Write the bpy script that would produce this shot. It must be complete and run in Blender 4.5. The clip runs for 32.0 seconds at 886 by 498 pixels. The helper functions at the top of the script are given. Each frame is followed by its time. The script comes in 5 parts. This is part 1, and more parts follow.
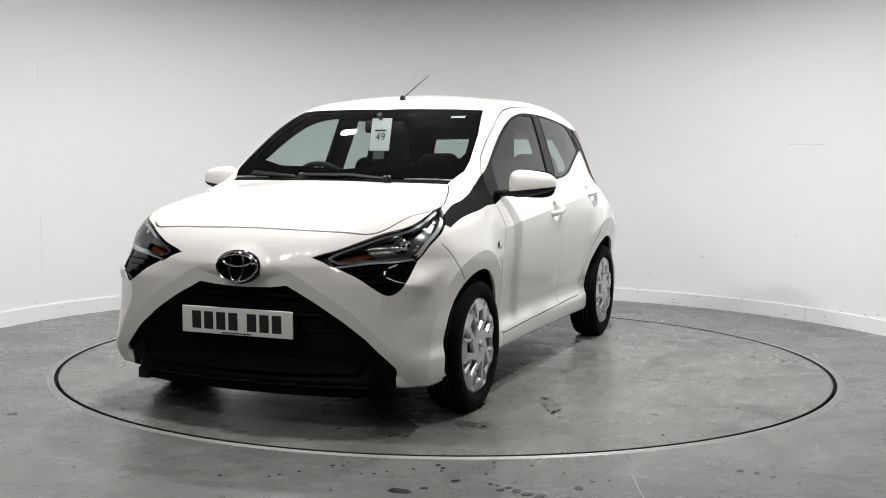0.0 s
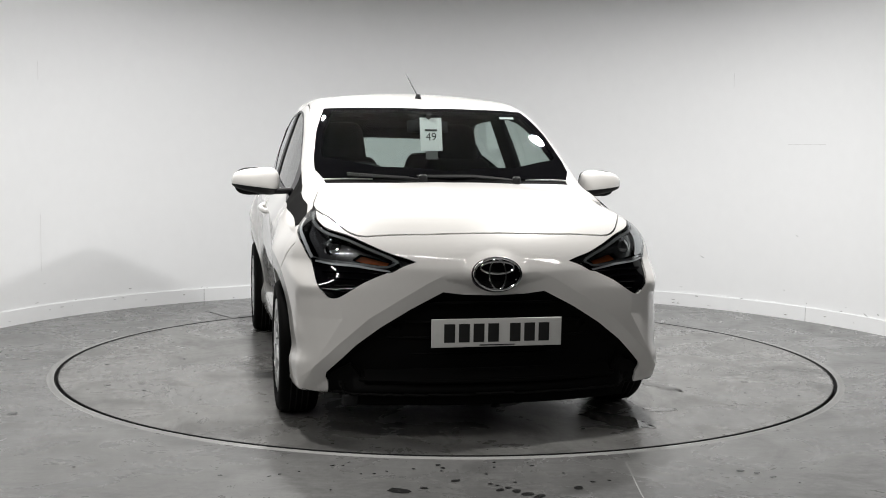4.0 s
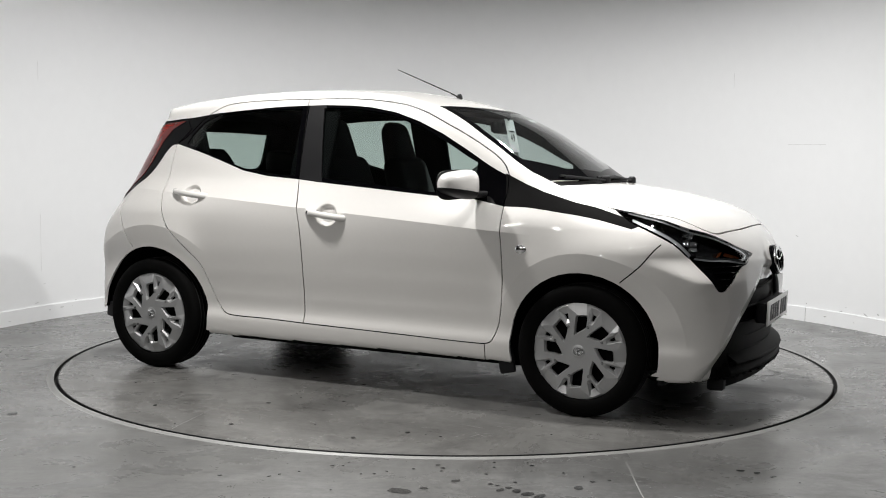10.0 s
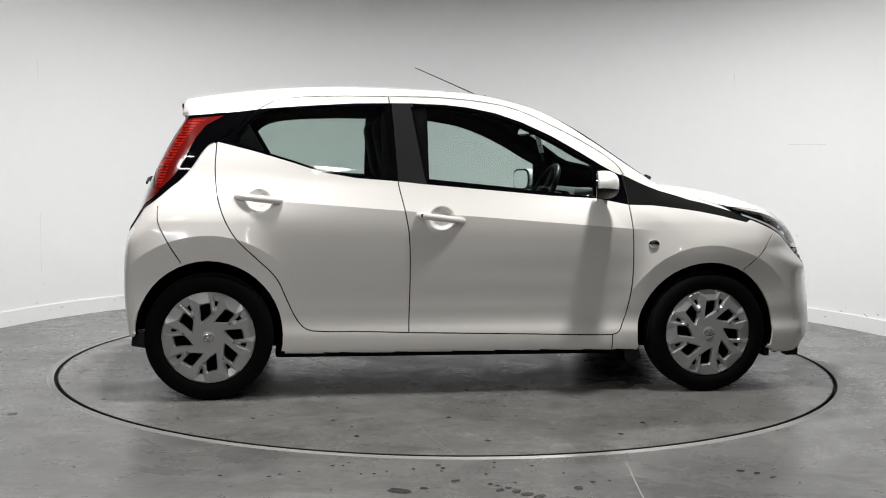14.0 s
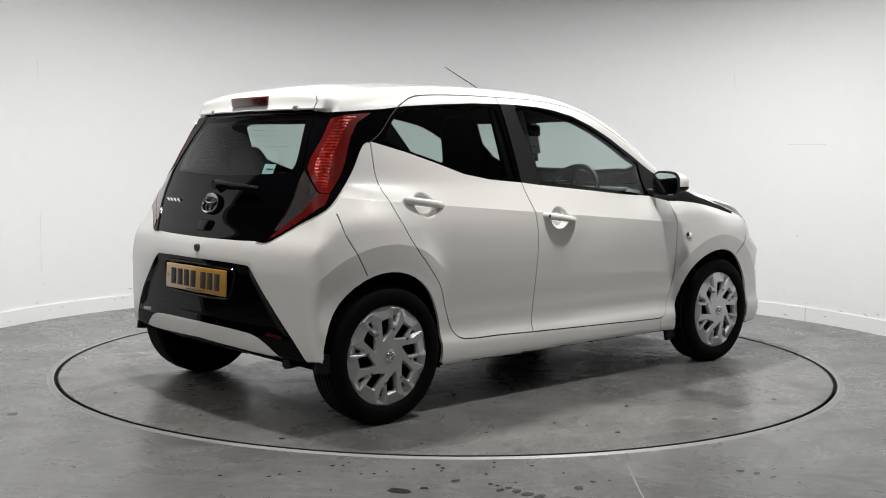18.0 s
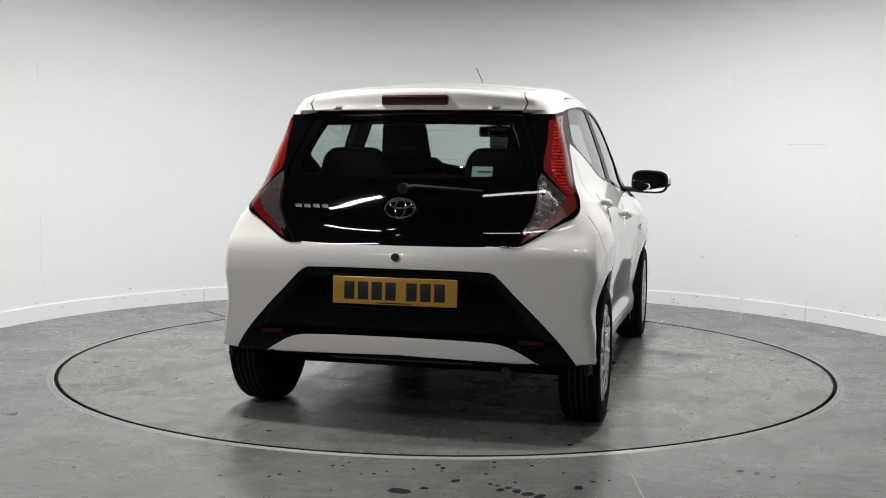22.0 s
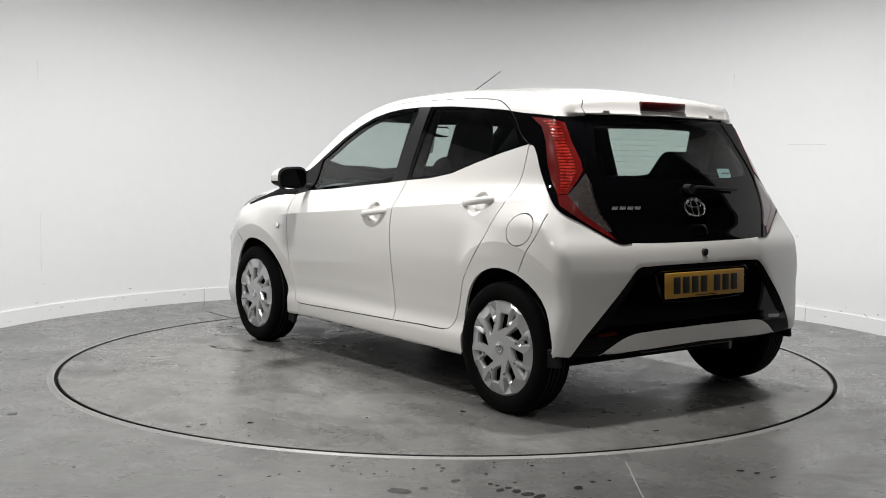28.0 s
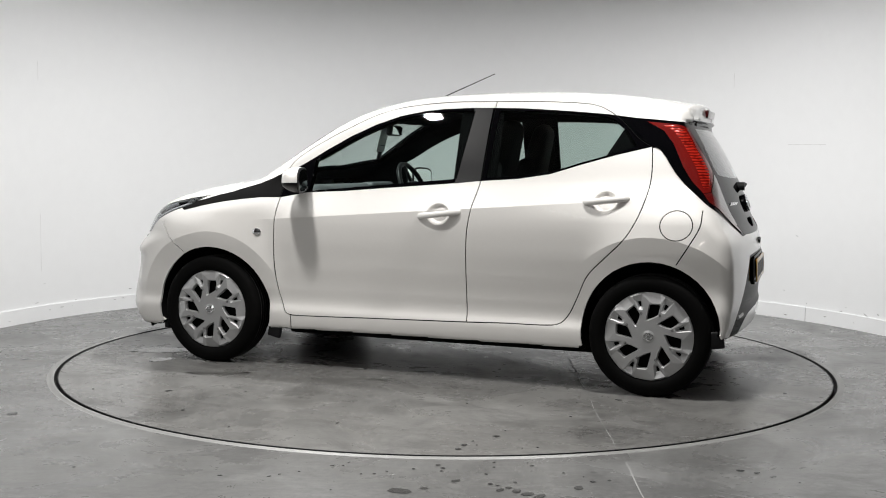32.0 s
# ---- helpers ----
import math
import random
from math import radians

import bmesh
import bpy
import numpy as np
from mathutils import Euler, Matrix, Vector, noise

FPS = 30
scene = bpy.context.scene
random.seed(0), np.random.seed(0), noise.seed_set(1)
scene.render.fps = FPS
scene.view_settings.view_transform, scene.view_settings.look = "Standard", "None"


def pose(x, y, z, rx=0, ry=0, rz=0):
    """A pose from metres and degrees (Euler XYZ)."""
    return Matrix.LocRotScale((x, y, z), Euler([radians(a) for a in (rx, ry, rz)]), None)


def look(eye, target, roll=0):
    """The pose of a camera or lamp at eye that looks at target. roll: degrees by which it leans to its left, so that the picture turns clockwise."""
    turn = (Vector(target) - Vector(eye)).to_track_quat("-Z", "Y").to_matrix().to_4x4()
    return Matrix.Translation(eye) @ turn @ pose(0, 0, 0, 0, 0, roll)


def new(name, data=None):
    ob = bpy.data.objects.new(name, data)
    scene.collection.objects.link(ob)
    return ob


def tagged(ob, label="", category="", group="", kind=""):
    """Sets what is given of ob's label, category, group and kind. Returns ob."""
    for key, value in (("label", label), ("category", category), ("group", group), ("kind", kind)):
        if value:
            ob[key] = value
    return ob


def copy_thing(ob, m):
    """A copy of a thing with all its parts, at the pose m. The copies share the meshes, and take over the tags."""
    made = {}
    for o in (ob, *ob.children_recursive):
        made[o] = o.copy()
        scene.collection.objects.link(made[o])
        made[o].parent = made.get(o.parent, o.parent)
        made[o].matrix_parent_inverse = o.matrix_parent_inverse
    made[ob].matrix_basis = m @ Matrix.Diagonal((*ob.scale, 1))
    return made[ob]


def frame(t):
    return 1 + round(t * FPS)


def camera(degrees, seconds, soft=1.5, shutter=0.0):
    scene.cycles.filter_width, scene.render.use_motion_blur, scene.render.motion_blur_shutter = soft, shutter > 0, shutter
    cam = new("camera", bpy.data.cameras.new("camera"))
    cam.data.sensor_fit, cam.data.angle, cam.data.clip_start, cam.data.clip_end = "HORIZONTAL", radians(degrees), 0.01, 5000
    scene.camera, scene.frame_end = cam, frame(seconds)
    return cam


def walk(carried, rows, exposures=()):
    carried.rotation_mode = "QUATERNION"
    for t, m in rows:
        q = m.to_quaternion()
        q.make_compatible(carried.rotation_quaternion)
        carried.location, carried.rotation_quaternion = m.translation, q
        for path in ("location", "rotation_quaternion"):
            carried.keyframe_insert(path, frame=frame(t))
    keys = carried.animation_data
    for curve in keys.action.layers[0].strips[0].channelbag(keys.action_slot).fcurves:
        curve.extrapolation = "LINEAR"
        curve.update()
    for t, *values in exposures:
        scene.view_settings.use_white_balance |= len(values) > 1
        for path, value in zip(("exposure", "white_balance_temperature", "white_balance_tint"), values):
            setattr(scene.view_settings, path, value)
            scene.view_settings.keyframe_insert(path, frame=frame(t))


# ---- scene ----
import collections
from mathutils.geometry import delaunay_2d_cdt

# ---- camera ----
cam = camera(44.33, 32.0, 1.0)
EYE = (0.0, -5.980, 1.077)
walk(cam, [(0.0, look(EYE, (-0.0033, -4.983, 0.9985), 0.595)), (32.0, look(EYE, (-0.0033, -4.983, 0.9985), 0.595))])

# ---- light ----
world = bpy.data.worlds.new("world")
scene.world = world
world.use_nodes = True
world.node_tree.nodes["Background"].inputs[0].default_value = (.9, .95, 1, 1)
world.node_tree.nodes["Background"].inputs[1].default_value = 0.01


def lamp(name, at, to, sx, sy, watts, colour=(1, .995, .985), spread=180, shape="RECTANGLE"):
    data = bpy.data.lights.new(name, "AREA")
    data.shape, data.size, data.size_y, data.energy, data.color, data.spread = shape, sx, sy, watts, colour, radians(spread)
    ob = new(name, data)
    ob.matrix_world = look(at, to)
    return ob


Z_LAMP = 2.50
WARM = (1, .98, .95)
for x, y, watts, spread in ((-.95, .50, 61.5, 178), (1.0, .50, 70, 178), (-1.05, -1.2, 32.5, 150), (.90, -1.25, 28, 146)):
    lamp("ceiling_downlight", (x, y, Z_LAMP), (x, y + .001, 0), .16, .16, watts, (1, .995, .985) if y > 0 else WARM, spread, "DISK")
for x, y, length, watts in ((.22, -3.25, 1.25, 6), (1.95, -3.0, .8, 4), (-1.9, -3.0, .8, 20), (-2.4, -5.4, 1.5, 40), (1.5, -6.4, 1.5, 20)):
    lamp("ceiling_tube", (x, y, Z_LAMP), (x, y + .001, 0), length, .05, watts, WARM, 160)

# ---- materials ----
def material(name, colour, rough=.5, metal=0.0, coat=0.0, grain=0.0, size=40.0, bump=0.0, spec=.5):
    """A painted, moulded or metal surface; grain varies its colour and gloss, bump its relief, at two scales."""
    m = bpy.data.materials.new(name)
    m.use_nodes = True
    nt = m.node_tree
    b = nt.nodes["Principled BSDF"]
    b.inputs["Base Color"].default_value = (*colour, 1)
    b.inputs["Roughness"].default_value = rough
    b.inputs["Metallic"].default_value = metal
    b.inputs["Coat Weight"].default_value = coat
    b.inputs["Coat Roughness"].default_value = .03
    b.inputs["Specular IOR Level"].default_value = spec
    if grain or bump:
        where = nt.nodes.new("ShaderNodeTexCoord")
        fine, wide = nt.nodes.new("ShaderNodeTexNoise"), nt.nodes.new("ShaderNodeTexNoise")
        fine.inputs["Scale"].default_value, wide.inputs["Scale"].default_value = size, size * .06
        fine.inputs["Detail"].default_value = wide.inputs["Detail"].default_value = 4
        for n in (fine, wide):
            nt.links.new(where.outputs["Object"], n.inputs["Vector"])
        add = nt.nodes.new("ShaderNodeMath")
        add.operation = "ADD"
        nt.links.new(fine.outputs["Fac"], add.inputs[0])
        nt.links.new(wide.outputs["Fac"], add.inputs[1])
        if grain:
            tone = nt.nodes.new("ShaderNodeMapRange")
            tone.inputs["From Min"].default_value, tone.inputs["From Max"].default_value = .6, 1.4
            tone.inputs["To Min"].default_value, tone.inputs["To Max"].default_value = 1 - grain, 1 + grain
            nt.links.new(add.outputs[0], tone.inputs["Value"])
            mix = nt.nodes.new("ShaderNodeVectorMath")
            mix.operation = "SCALE"
            mix.inputs[0].default_value = colour
            nt.links.new(tone.outputs[0], mix.inputs["Scale"])
            nt.links.new(mix.outputs[0], b.inputs["Base Color"])
        if bump:
            bp = nt.nodes.new("ShaderNodeBump")
            bp.inputs["Strength"].default_value, bp.inputs["Distance"].default_value = bump, .002
            nt.links.new(fine.outputs["Fac"], bp.inputs["Height"])
            nt.links.new(bp.outputs[0], b.inputs["Normal"])
    return m


def pane(name, tint, ior=1.5, gloss=1.0):
    """Thin clear glass: the light goes straight through, tinted, and the face mirrors by Fresnel."""
    m = bpy.data.materials.new(name)
    m.use_nodes = True
    nt = m.node_tree
    nt.nodes.remove(nt.nodes["Principled BSDF"])
    out = nt.nodes["Material Output"]
    clear, shine, edge, mix = (nt.nodes.new(k) for k in ("ShaderNodeBsdfTransparent", "ShaderNodeBsdfGlossy", "ShaderNodeLayerWeight", "ShaderNodeMixShader"))
    power, scale = nt.nodes.new("ShaderNodeMath"), nt.nodes.new("ShaderNodeMath")
    power.operation, scale.operation = "POWER", "MULTIPLY_ADD"
    base = ((ior - 1) / (ior + 1)) ** 2 * 1.15
    power.inputs[1].default_value, scale.inputs[1].default_value, scale.inputs[2].default_value = 5, 1 - base, base
    clear.inputs[0].default_value = (*tint, 1)
    shine.inputs["Color"].default_value = (gloss, gloss, gloss, 1)
    shine.inputs["Roughness"].default_value = .015
    edge.inputs["Blend"].default_value = .5
    nt.links.new(edge.outputs["Facing"], power.inputs[0])
    nt.links.new(power.outputs[0], scale.inputs[0])
    nt.links.new(scale.outputs[0], mix.inputs[0])
    nt.links.new(clear.outputs[0], mix.inputs[1])
    nt.links.new(shine.outputs[0], mix.inputs[2])
    nt.links.new(mix.outputs[0], out.inputs["Surface"])
    return m


def ribbed(name, low, high):
    """A moulded lamp lens over a faceted reflector: bright and dark ribs of one colour."""
    m = material(name, high, .22, metal=.25, coat=.6)
    nt = m.node_tree
    b = nt.nodes["Principled BSDF"]
    where = nt.nodes.new("ShaderNodeTexCoord")
    wave, cells, mix, ramp_node, bp = (nt.nodes.new(k) for k in ("ShaderNodeTexWave", "ShaderNodeTexVoronoi", "ShaderNodeMath", "ShaderNodeValToRGB", "ShaderNodeBump"))
    wave.bands_direction = "Z"
    wave.inputs["Scale"].default_value, wave.inputs["Distortion"].default_value = 24, 2.2
    wave.inputs["Detail"].default_value = 2
    cells.inputs["Scale"].default_value = 38
    mix.operation = "MULTIPLY"
    nt.links.new(where.outputs["Object"], wave.inputs["Vector"])
    nt.links.new(where.outputs["Object"], cells.inputs["Vector"])
    nt.links.new(wave.outputs["Fac"], mix.inputs[0])
    nt.links.new(cells.outputs["Distance"], mix.inputs[1])
    ramp_node.color_ramp.elements[0].position, ramp_node.color_ramp.elements[1].position = .04, .42
    ramp_node.color_ramp.elements[0].color, ramp_node.color_ramp.elements[1].color = (*low, 1), (*high, 1)
    nt.links.new(mix.outputs[0], ramp_node.inputs[0])
    nt.links.new(ramp_node.outputs[0], b.inputs["Base Color"])
    bp.inputs["Strength"].default_value, bp.inputs["Distance"].default_value = .4, .003
    nt.links.new(mix.outputs[0], bp.inputs["Height"])
    nt.links.new(bp.outputs[0], b.inputs["Normal"])
    return m


PAINT = material("white_car_paint", (.80, .785, .762), .38, coat=1.0, grain=.012, size=900)
GLOSS_BLACK = material("gloss_black_plastic", (.0015, .0015, .002), .4, coat=.5, spec=.0)
PIANO_BLACK = material("piano_black_panel", (.001, .001, .0012), .3, coat=.28, spec=.0)
BLACK = material("black_moulded_plastic", (.010, .010, .011), .55, grain=.15, size=300, bump=.25, spec=.25)
SATIN_BLACK = material("satin_black_trim", (.011, .011, .012), .42, grain=.08, size=200, spec=.22)
SEAL = material("black_seal_rubber", (.008, .008, .008), .7)
TYRE = material("tyre_rubber", (.0035, .0035, .0035), .75, grain=.25, size=120, bump=.3, spec=.06)
UNDER = material("dusty_underbody", (.007, .007, .007), .85, grain=.3, size=60, spec=.1)
CHROME = material("chrome", (.86, .87, .88), .07, metal=1.0)
SILVER = material("silver_wheel_paint", (.50, .505, .51), .36, metal=.50, coat=.08, grain=.04, size=500)
STEEL = material("dark_steel", (.10, .10, .10), .45, metal=.9, grain=.2, size=120)
CLOTH = material("charcoal_seat_cloth", (.009, .009, .010), .9, grain=.3, size=220, bump=.4)
LINING = material("dark_grey_cabin_trim", (.005, .005, .0055), .85, grain=.15, size=150, bump=.2, spec=.05)
HEADLINING = material("grey_headlining", (.10, .10, .10), .95, grain=.08, size=200)
DASH = material("grey_dashboard_plastic", (.085, .089, .095), .6, grain=.12, size=260, bump=.3)
COWL = material("matt_black_cowl", (.010, .010, .010), .8, grain=.15, size=200, spec=.02)
SILVER_TRIM = material("silver_plastic_trim", (.45, .46, .47), .35, metal=.5)
GLASS = pane("tinted_window_glass", (.72, .80, .77))
SCREEN_GLASS = pane("windscreen_glass", (.74, .80, .78))
DARK_GLASS = pane("rear_window_glass", (.66, .74, .71))
LENS = pane("clear_lamp_lens", (.90, .92, .93), 1.45)
AMBER = material("amber_indicator", (.34, .085, .02), .2, coat=1.0)
SMOKED_CHROME = material("smoked_chrome", (.55, .56, .57), .16, metal=.9)
LAMP_SILVER = material("silvered_lamp_reflector", (.46, .47, .48), .25, metal=.1, coat=.5)
RED = ribbed("red_ribbed_lamp_lens", (.12, .003, .002), (.46, .018, .009))
DARK_RED = material("dark_red_reflector", (.05, .003, .003), .25, coat=.6)
RED_LENS = material("clear_red_lens", (.13, .004, .003), .18, coat=1.0, grain=.15, size=120)
DEEP_RED = material("deep_red_lens", (.10, .004, .004), .2, coat=1.0, grain=.2, size=90, bump=.3)
CLEAR_GREY = material("smoked_lamp_lens", (.09, .078, .075), .12, metal=.5, coat=1.0, grain=.4, size=60, bump=.6)
HOUSING = material("lamp_housing_black", (.026, .026, .028), .25, coat=.6)
PLATE_WHITE = material("white_number_plate", (.74, .74, .72), .3, coat=.4)
PLATE_YELLOW = material("yellow_number_plate", (.50, .27, .045), .28, coat=.5)
INK = material("black_ink", (.01, .01, .01), .5)
CARD = material("white_card", (.82, .83, .84), .45)
CARD_BLUE = material("pale_blue_sticker", (.50, .68, .72), .5)
MIRROR = material("mirror_glass", (.92, .92, .92), .02, metal=1.0)
GRILLE = material("black_grille_plastic", (.003, .003, .003), .55, grain=.1, size=200, spec=.05)


def concrete(name, base, seed, dark):
    """Polished, worn concrete: broad clouds, fine grain, streaks and darker damp patches."""
    m = bpy.data.materials.new(name)
    m.use_nodes = True
    nt = m.node_tree
    b = nt.nodes["Principled BSDF"]
    b.inputs["Specular IOR Level"].default_value = .3
    where = nt.nodes.new("ShaderNodeTexCoord")
    shift = nt.nodes.new("ShaderNodeMapping")
    shift.inputs["Location"].default_value = (seed, seed * 2, 0)
    nt.links.new(where.outputs["Object"], shift.inputs[0])

    def noise_at(scale, detail, rough=.6, dist=0.0):
        t = nt.nodes.new("ShaderNodeTexNoise")
        t.inputs["Scale"].default_value, t.inputs["Detail"].default_value = scale, detail
        t.inputs["Roughness"].default_value, t.inputs["Distortion"].default_value = rough, dist
        nt.links.new(shift.outputs[0], t.inputs["Vector"])
        return t.outputs["Fac"]

    def span(v, a, c, lo, hi):
        r = nt.nodes.new("ShaderNodeMapRange")
        for k, w in (("From Min", a), ("From Max", c), ("To Min", lo), ("To Max", hi)):
            r.inputs[k].default_value = w
        nt.links.new(v, r.inputs["Value"])
        return r.outputs[0]

    def times(p, q):
        t = nt.nodes.new("ShaderNodeMath")
        t.operation = "MULTIPLY"
        nt.links.new(p, t.inputs[0])
        nt.links.new(q, t.inputs[1])
        return t.outputs[0]

    drag = nt.nodes.new("ShaderNodeMapping")
    drag.inputs["Scale"].default_value, drag.inputs["Rotation"].default_value = (1.6, 9, 1), (0, 0, .5)
    nt.links.new(where.outputs["Object"], drag.inputs[0])
    streak = nt.nodes.new("ShaderNodeTexNoise")
    streak.inputs["Scale"].default_value, streak.inputs["Detail"].default_value, streak.inputs["Roughness"].default_value = 3.2, 9, .72
    nt.links.new(drag.outputs[0], streak.inputs["Vector"])
    blotch = noise_at(7.5, 10, .74, .8)
    worn = times(span(streak.outputs["Fac"], .34, .66, .86, 1.14), span(blotch, .36, .64, .88, 1.12))
    cloud, fine, patch, specks = noise_at(1.3, 6, .62, .4), noise_at(38, 5, .7), noise_at(2.4, 8, .68, 1.2), noise_at(16, 3, .5)
    tone = times(times(span(cloud, .3, .7, .78, 1.20), span(fine, .3, .7, .84, 1.16)), times(span(patch, .51, .65, 1.0, dark), span(specks, .70, .74, 1.0, .72)))
    tone = times(tone, worn)
    scale = nt.nodes.new("ShaderNodeVectorMath")
    scale.operation = "SCALE"
    scale.inputs[0].default_value = base
    nt.links.new(tone, scale.inputs["Scale"])
    nt.links.new(scale.outputs[0], b.inputs["Base Color"])
    nt.links.new(span(times(cloud, patch), .15, .40, .20, .42), b.inputs["Roughness"])
    bp = nt.nodes.new("ShaderNodeBump")
    bp.inputs["Strength"].default_value, bp.inputs["Distance"].default_value = .15, .002
    nt.links.new(fine, bp.inputs["Height"])
    nt.links.new(bp.outputs[0], b.inputs["Normal"])
    return m


WALL = material("white_wall_paint", (.80, .805, .81), .55, grain=.015, size=12, bump=.06)
CEILING = material("grey_ceiling_paint", (.13, .13, .13), .8, grain=.02, size=10)
DIM = material("dark_grey_wall_paint", (.025, .025, .025), .8, grain=.05, size=10)
CONCRETE = concrete("polished_concrete", (.146, .146, .144), 3.0, .80)
CONCRETE_TOP = concrete("turntable_concrete", (.158, .156, .151), 11.0, .66)
RIM = material("dull_metal_rim", (.27, .27, .265), .5, metal=.2, grain=.12, size=30)

# ---- small mesh tools ----
def part(name, bm, mat, parent, label="", smooth=40):
    """Links a bmesh as one mesh object under a thing or a part."""
    me = bpy.data.meshes.new(name)
    bmesh.ops.recalc_face_normals(bm, faces=bm.faces)
    bm.to_mesh(me)
    bm.free()
    me.materials.append(mat)
    if smooth:
        me.shade_smooth()
        me.set_sharp_from_angle(angle=radians(smooth))
    ob = new(name, me)
    ob.parent = parent
    return tagged(ob, label)


def empty(name, parent):
    ob = new(name)
    ob.parent = parent
    return ob


def box(size, at=(0, 0, 0), bevel=0.0, rot=None, taper=1.0, segments=3):
    """A box with rounded edges; taper narrows its top."""
    bm = bmesh.new()
    bmesh.ops.create_cube(bm, size=1)
    for v in bm.verts:
        k = taper if v.co.z > 0 else 1
        v.co = Vector((v.co.x * size[0] * k, v.co.y * size[1] * k, v.co.z * size[2]))
    if bevel:
        bmesh.ops.bevel(bm, geom=bm.edges[:], offset=bevel, segments=segments, affect="EDGES", profile=.5)
    m = Matrix.Translation(at) @ (rot.to_matrix().to_4x4() if rot else Matrix())
    bmesh.ops.transform(bm, matrix=m, verts=bm.verts)
    return bm


def lathe(profile, at, axis="Y", n=48, closed=False):
    """Turns (radius, height) pairs round an axis."""
    bm = bmesh.new()
    rings = []
    for r, h in profile:
        ring = []
        for i in range(n):
            c, s = r * math.cos(2 * math.pi * i / n), r * math.sin(2 * math.pi * i / n)
            co = {"Y": (c, h, s), "Z": (c, s, h), "X": (h, c, s)}[axis]
            ring.append(bm.verts.new(Vector(at) + Vector(co)))
        rings.append(ring)
    pairs = list(zip(rings, rings[1:])) + ([(rings[-1], rings[0])] if closed else [])
    for a, b in pairs:
        for i in range(n):
            bm.faces.new((a[i], a[(i + 1) % n], b[(i + 1) % n], b[i]))
    if not closed:
        for ring in (rings[0], rings[-1]):
            bm.faces.new(ring)
    bmesh.ops.remove_doubles(bm, verts=bm.verts, dist=1e-5)
    return bm


def tube(path, radius, n=8, end=None, closed=False):
    """A round bar along a path; end: its radius at the far end."""
    bm = bmesh.new()
    pts = [Vector(p) for p in path]
    rings = []
    for k, p in enumerate(pts):
        if closed:
            d = (pts[(k + 1) % len(pts)] - pts[k - 1]).normalized()
        else:
            d = (pts[min(k + 1, len(pts) - 1)] - pts[max(k - 1, 0)]).normalized()
        u = d.cross(Vector((0, 0, 1)) if abs(d.z) < .9 else Vector((1, 0, 0))).normalized()
        w = d.cross(u)
        r = radius if end is None else radius + (end - radius) * k / (len(pts) - 1)
        rings.append([bm.verts.new(p + r * (math.cos(2 * math.pi * i / n) * u + math.sin(2 * math.pi * i / n) * w)) for i in range(n)])
    for a, b in list(zip(rings, rings[1:])) + ([(rings[-1], rings[0])] if closed else []):
        for i in range(n):
            bm.faces.new((a[i], a[(i + 1) % n], b[(i + 1) % n], b[i]))
    if not closed:
        bm.faces.new(rings[0])
        bm.faces.new(rings[-1])
    return bm


def sheet(outline, holes, thick, m, dome=None):
    """A flat plate with holes, from outlines in its own plane, with thickness; dome(x, y) lifts its face."""
    pts, edges = [], []
    for ring in [outline] + holes:
        k = len(pts)
        pts += [Vector(p) for p in ring]
        edges += [(k + i, k + (i + 1) % len(ring)) for i in range(len(ring))]
    vs, _, fs, *_ = delaunay_2d_cdt(pts, edges, [], 0, 1e-7)
    bm = bmesh.new()
    up = [bm.verts.new((v.x, v.y, dome(v.x, v.y) if dome else 0)) for v in vs]
    keep = []
    for f in fs:
        c = sum((vs[i] for i in f), Vector((0, 0))) / len(f)
        if inside(np.array([c]), np.array(outline))[0] and not any(inside(np.array([c]), np.array(h))[0] for h in holes):
            keep.append(bm.faces.new([up[i] for i in f]))
    bmesh.ops.delete(bm, geom=[v for v in bm.verts if not v.link_faces], context="VERTS")
    bmesh.ops.recalc_face_normals(bm, faces=bm.faces)
    edge = [e for e in bm.edges if e.is_boundary]
    low = bmesh.ops.extrude_edge_only(bm, edges=edge)["geom"]
    bmesh.ops.translate(bm, vec=(0, 0, -thick), verts=[g for g in low if isinstance(g, bmesh.types.BMVert)])
    bmesh.ops.transform(bm, matrix=m, verts=bm.verts)
    return bm


def inside(p, poly):
    """Which of the 2D points lie inside a polygon."""
    x, y = p[:, 0], p[:, 1]
    hit = np.zeros(len(p), bool)
    a, b = poly, np.roll(poly, -1, 0)
    for (ax, ay), (bx, by) in zip(a, b):
        if ay == by:
            continue
        cross = (ay > y) != (by > y)
        hit ^= cross & (x < (bx - ax) * (y - ay) / (by - ay) + ax)
    return hit


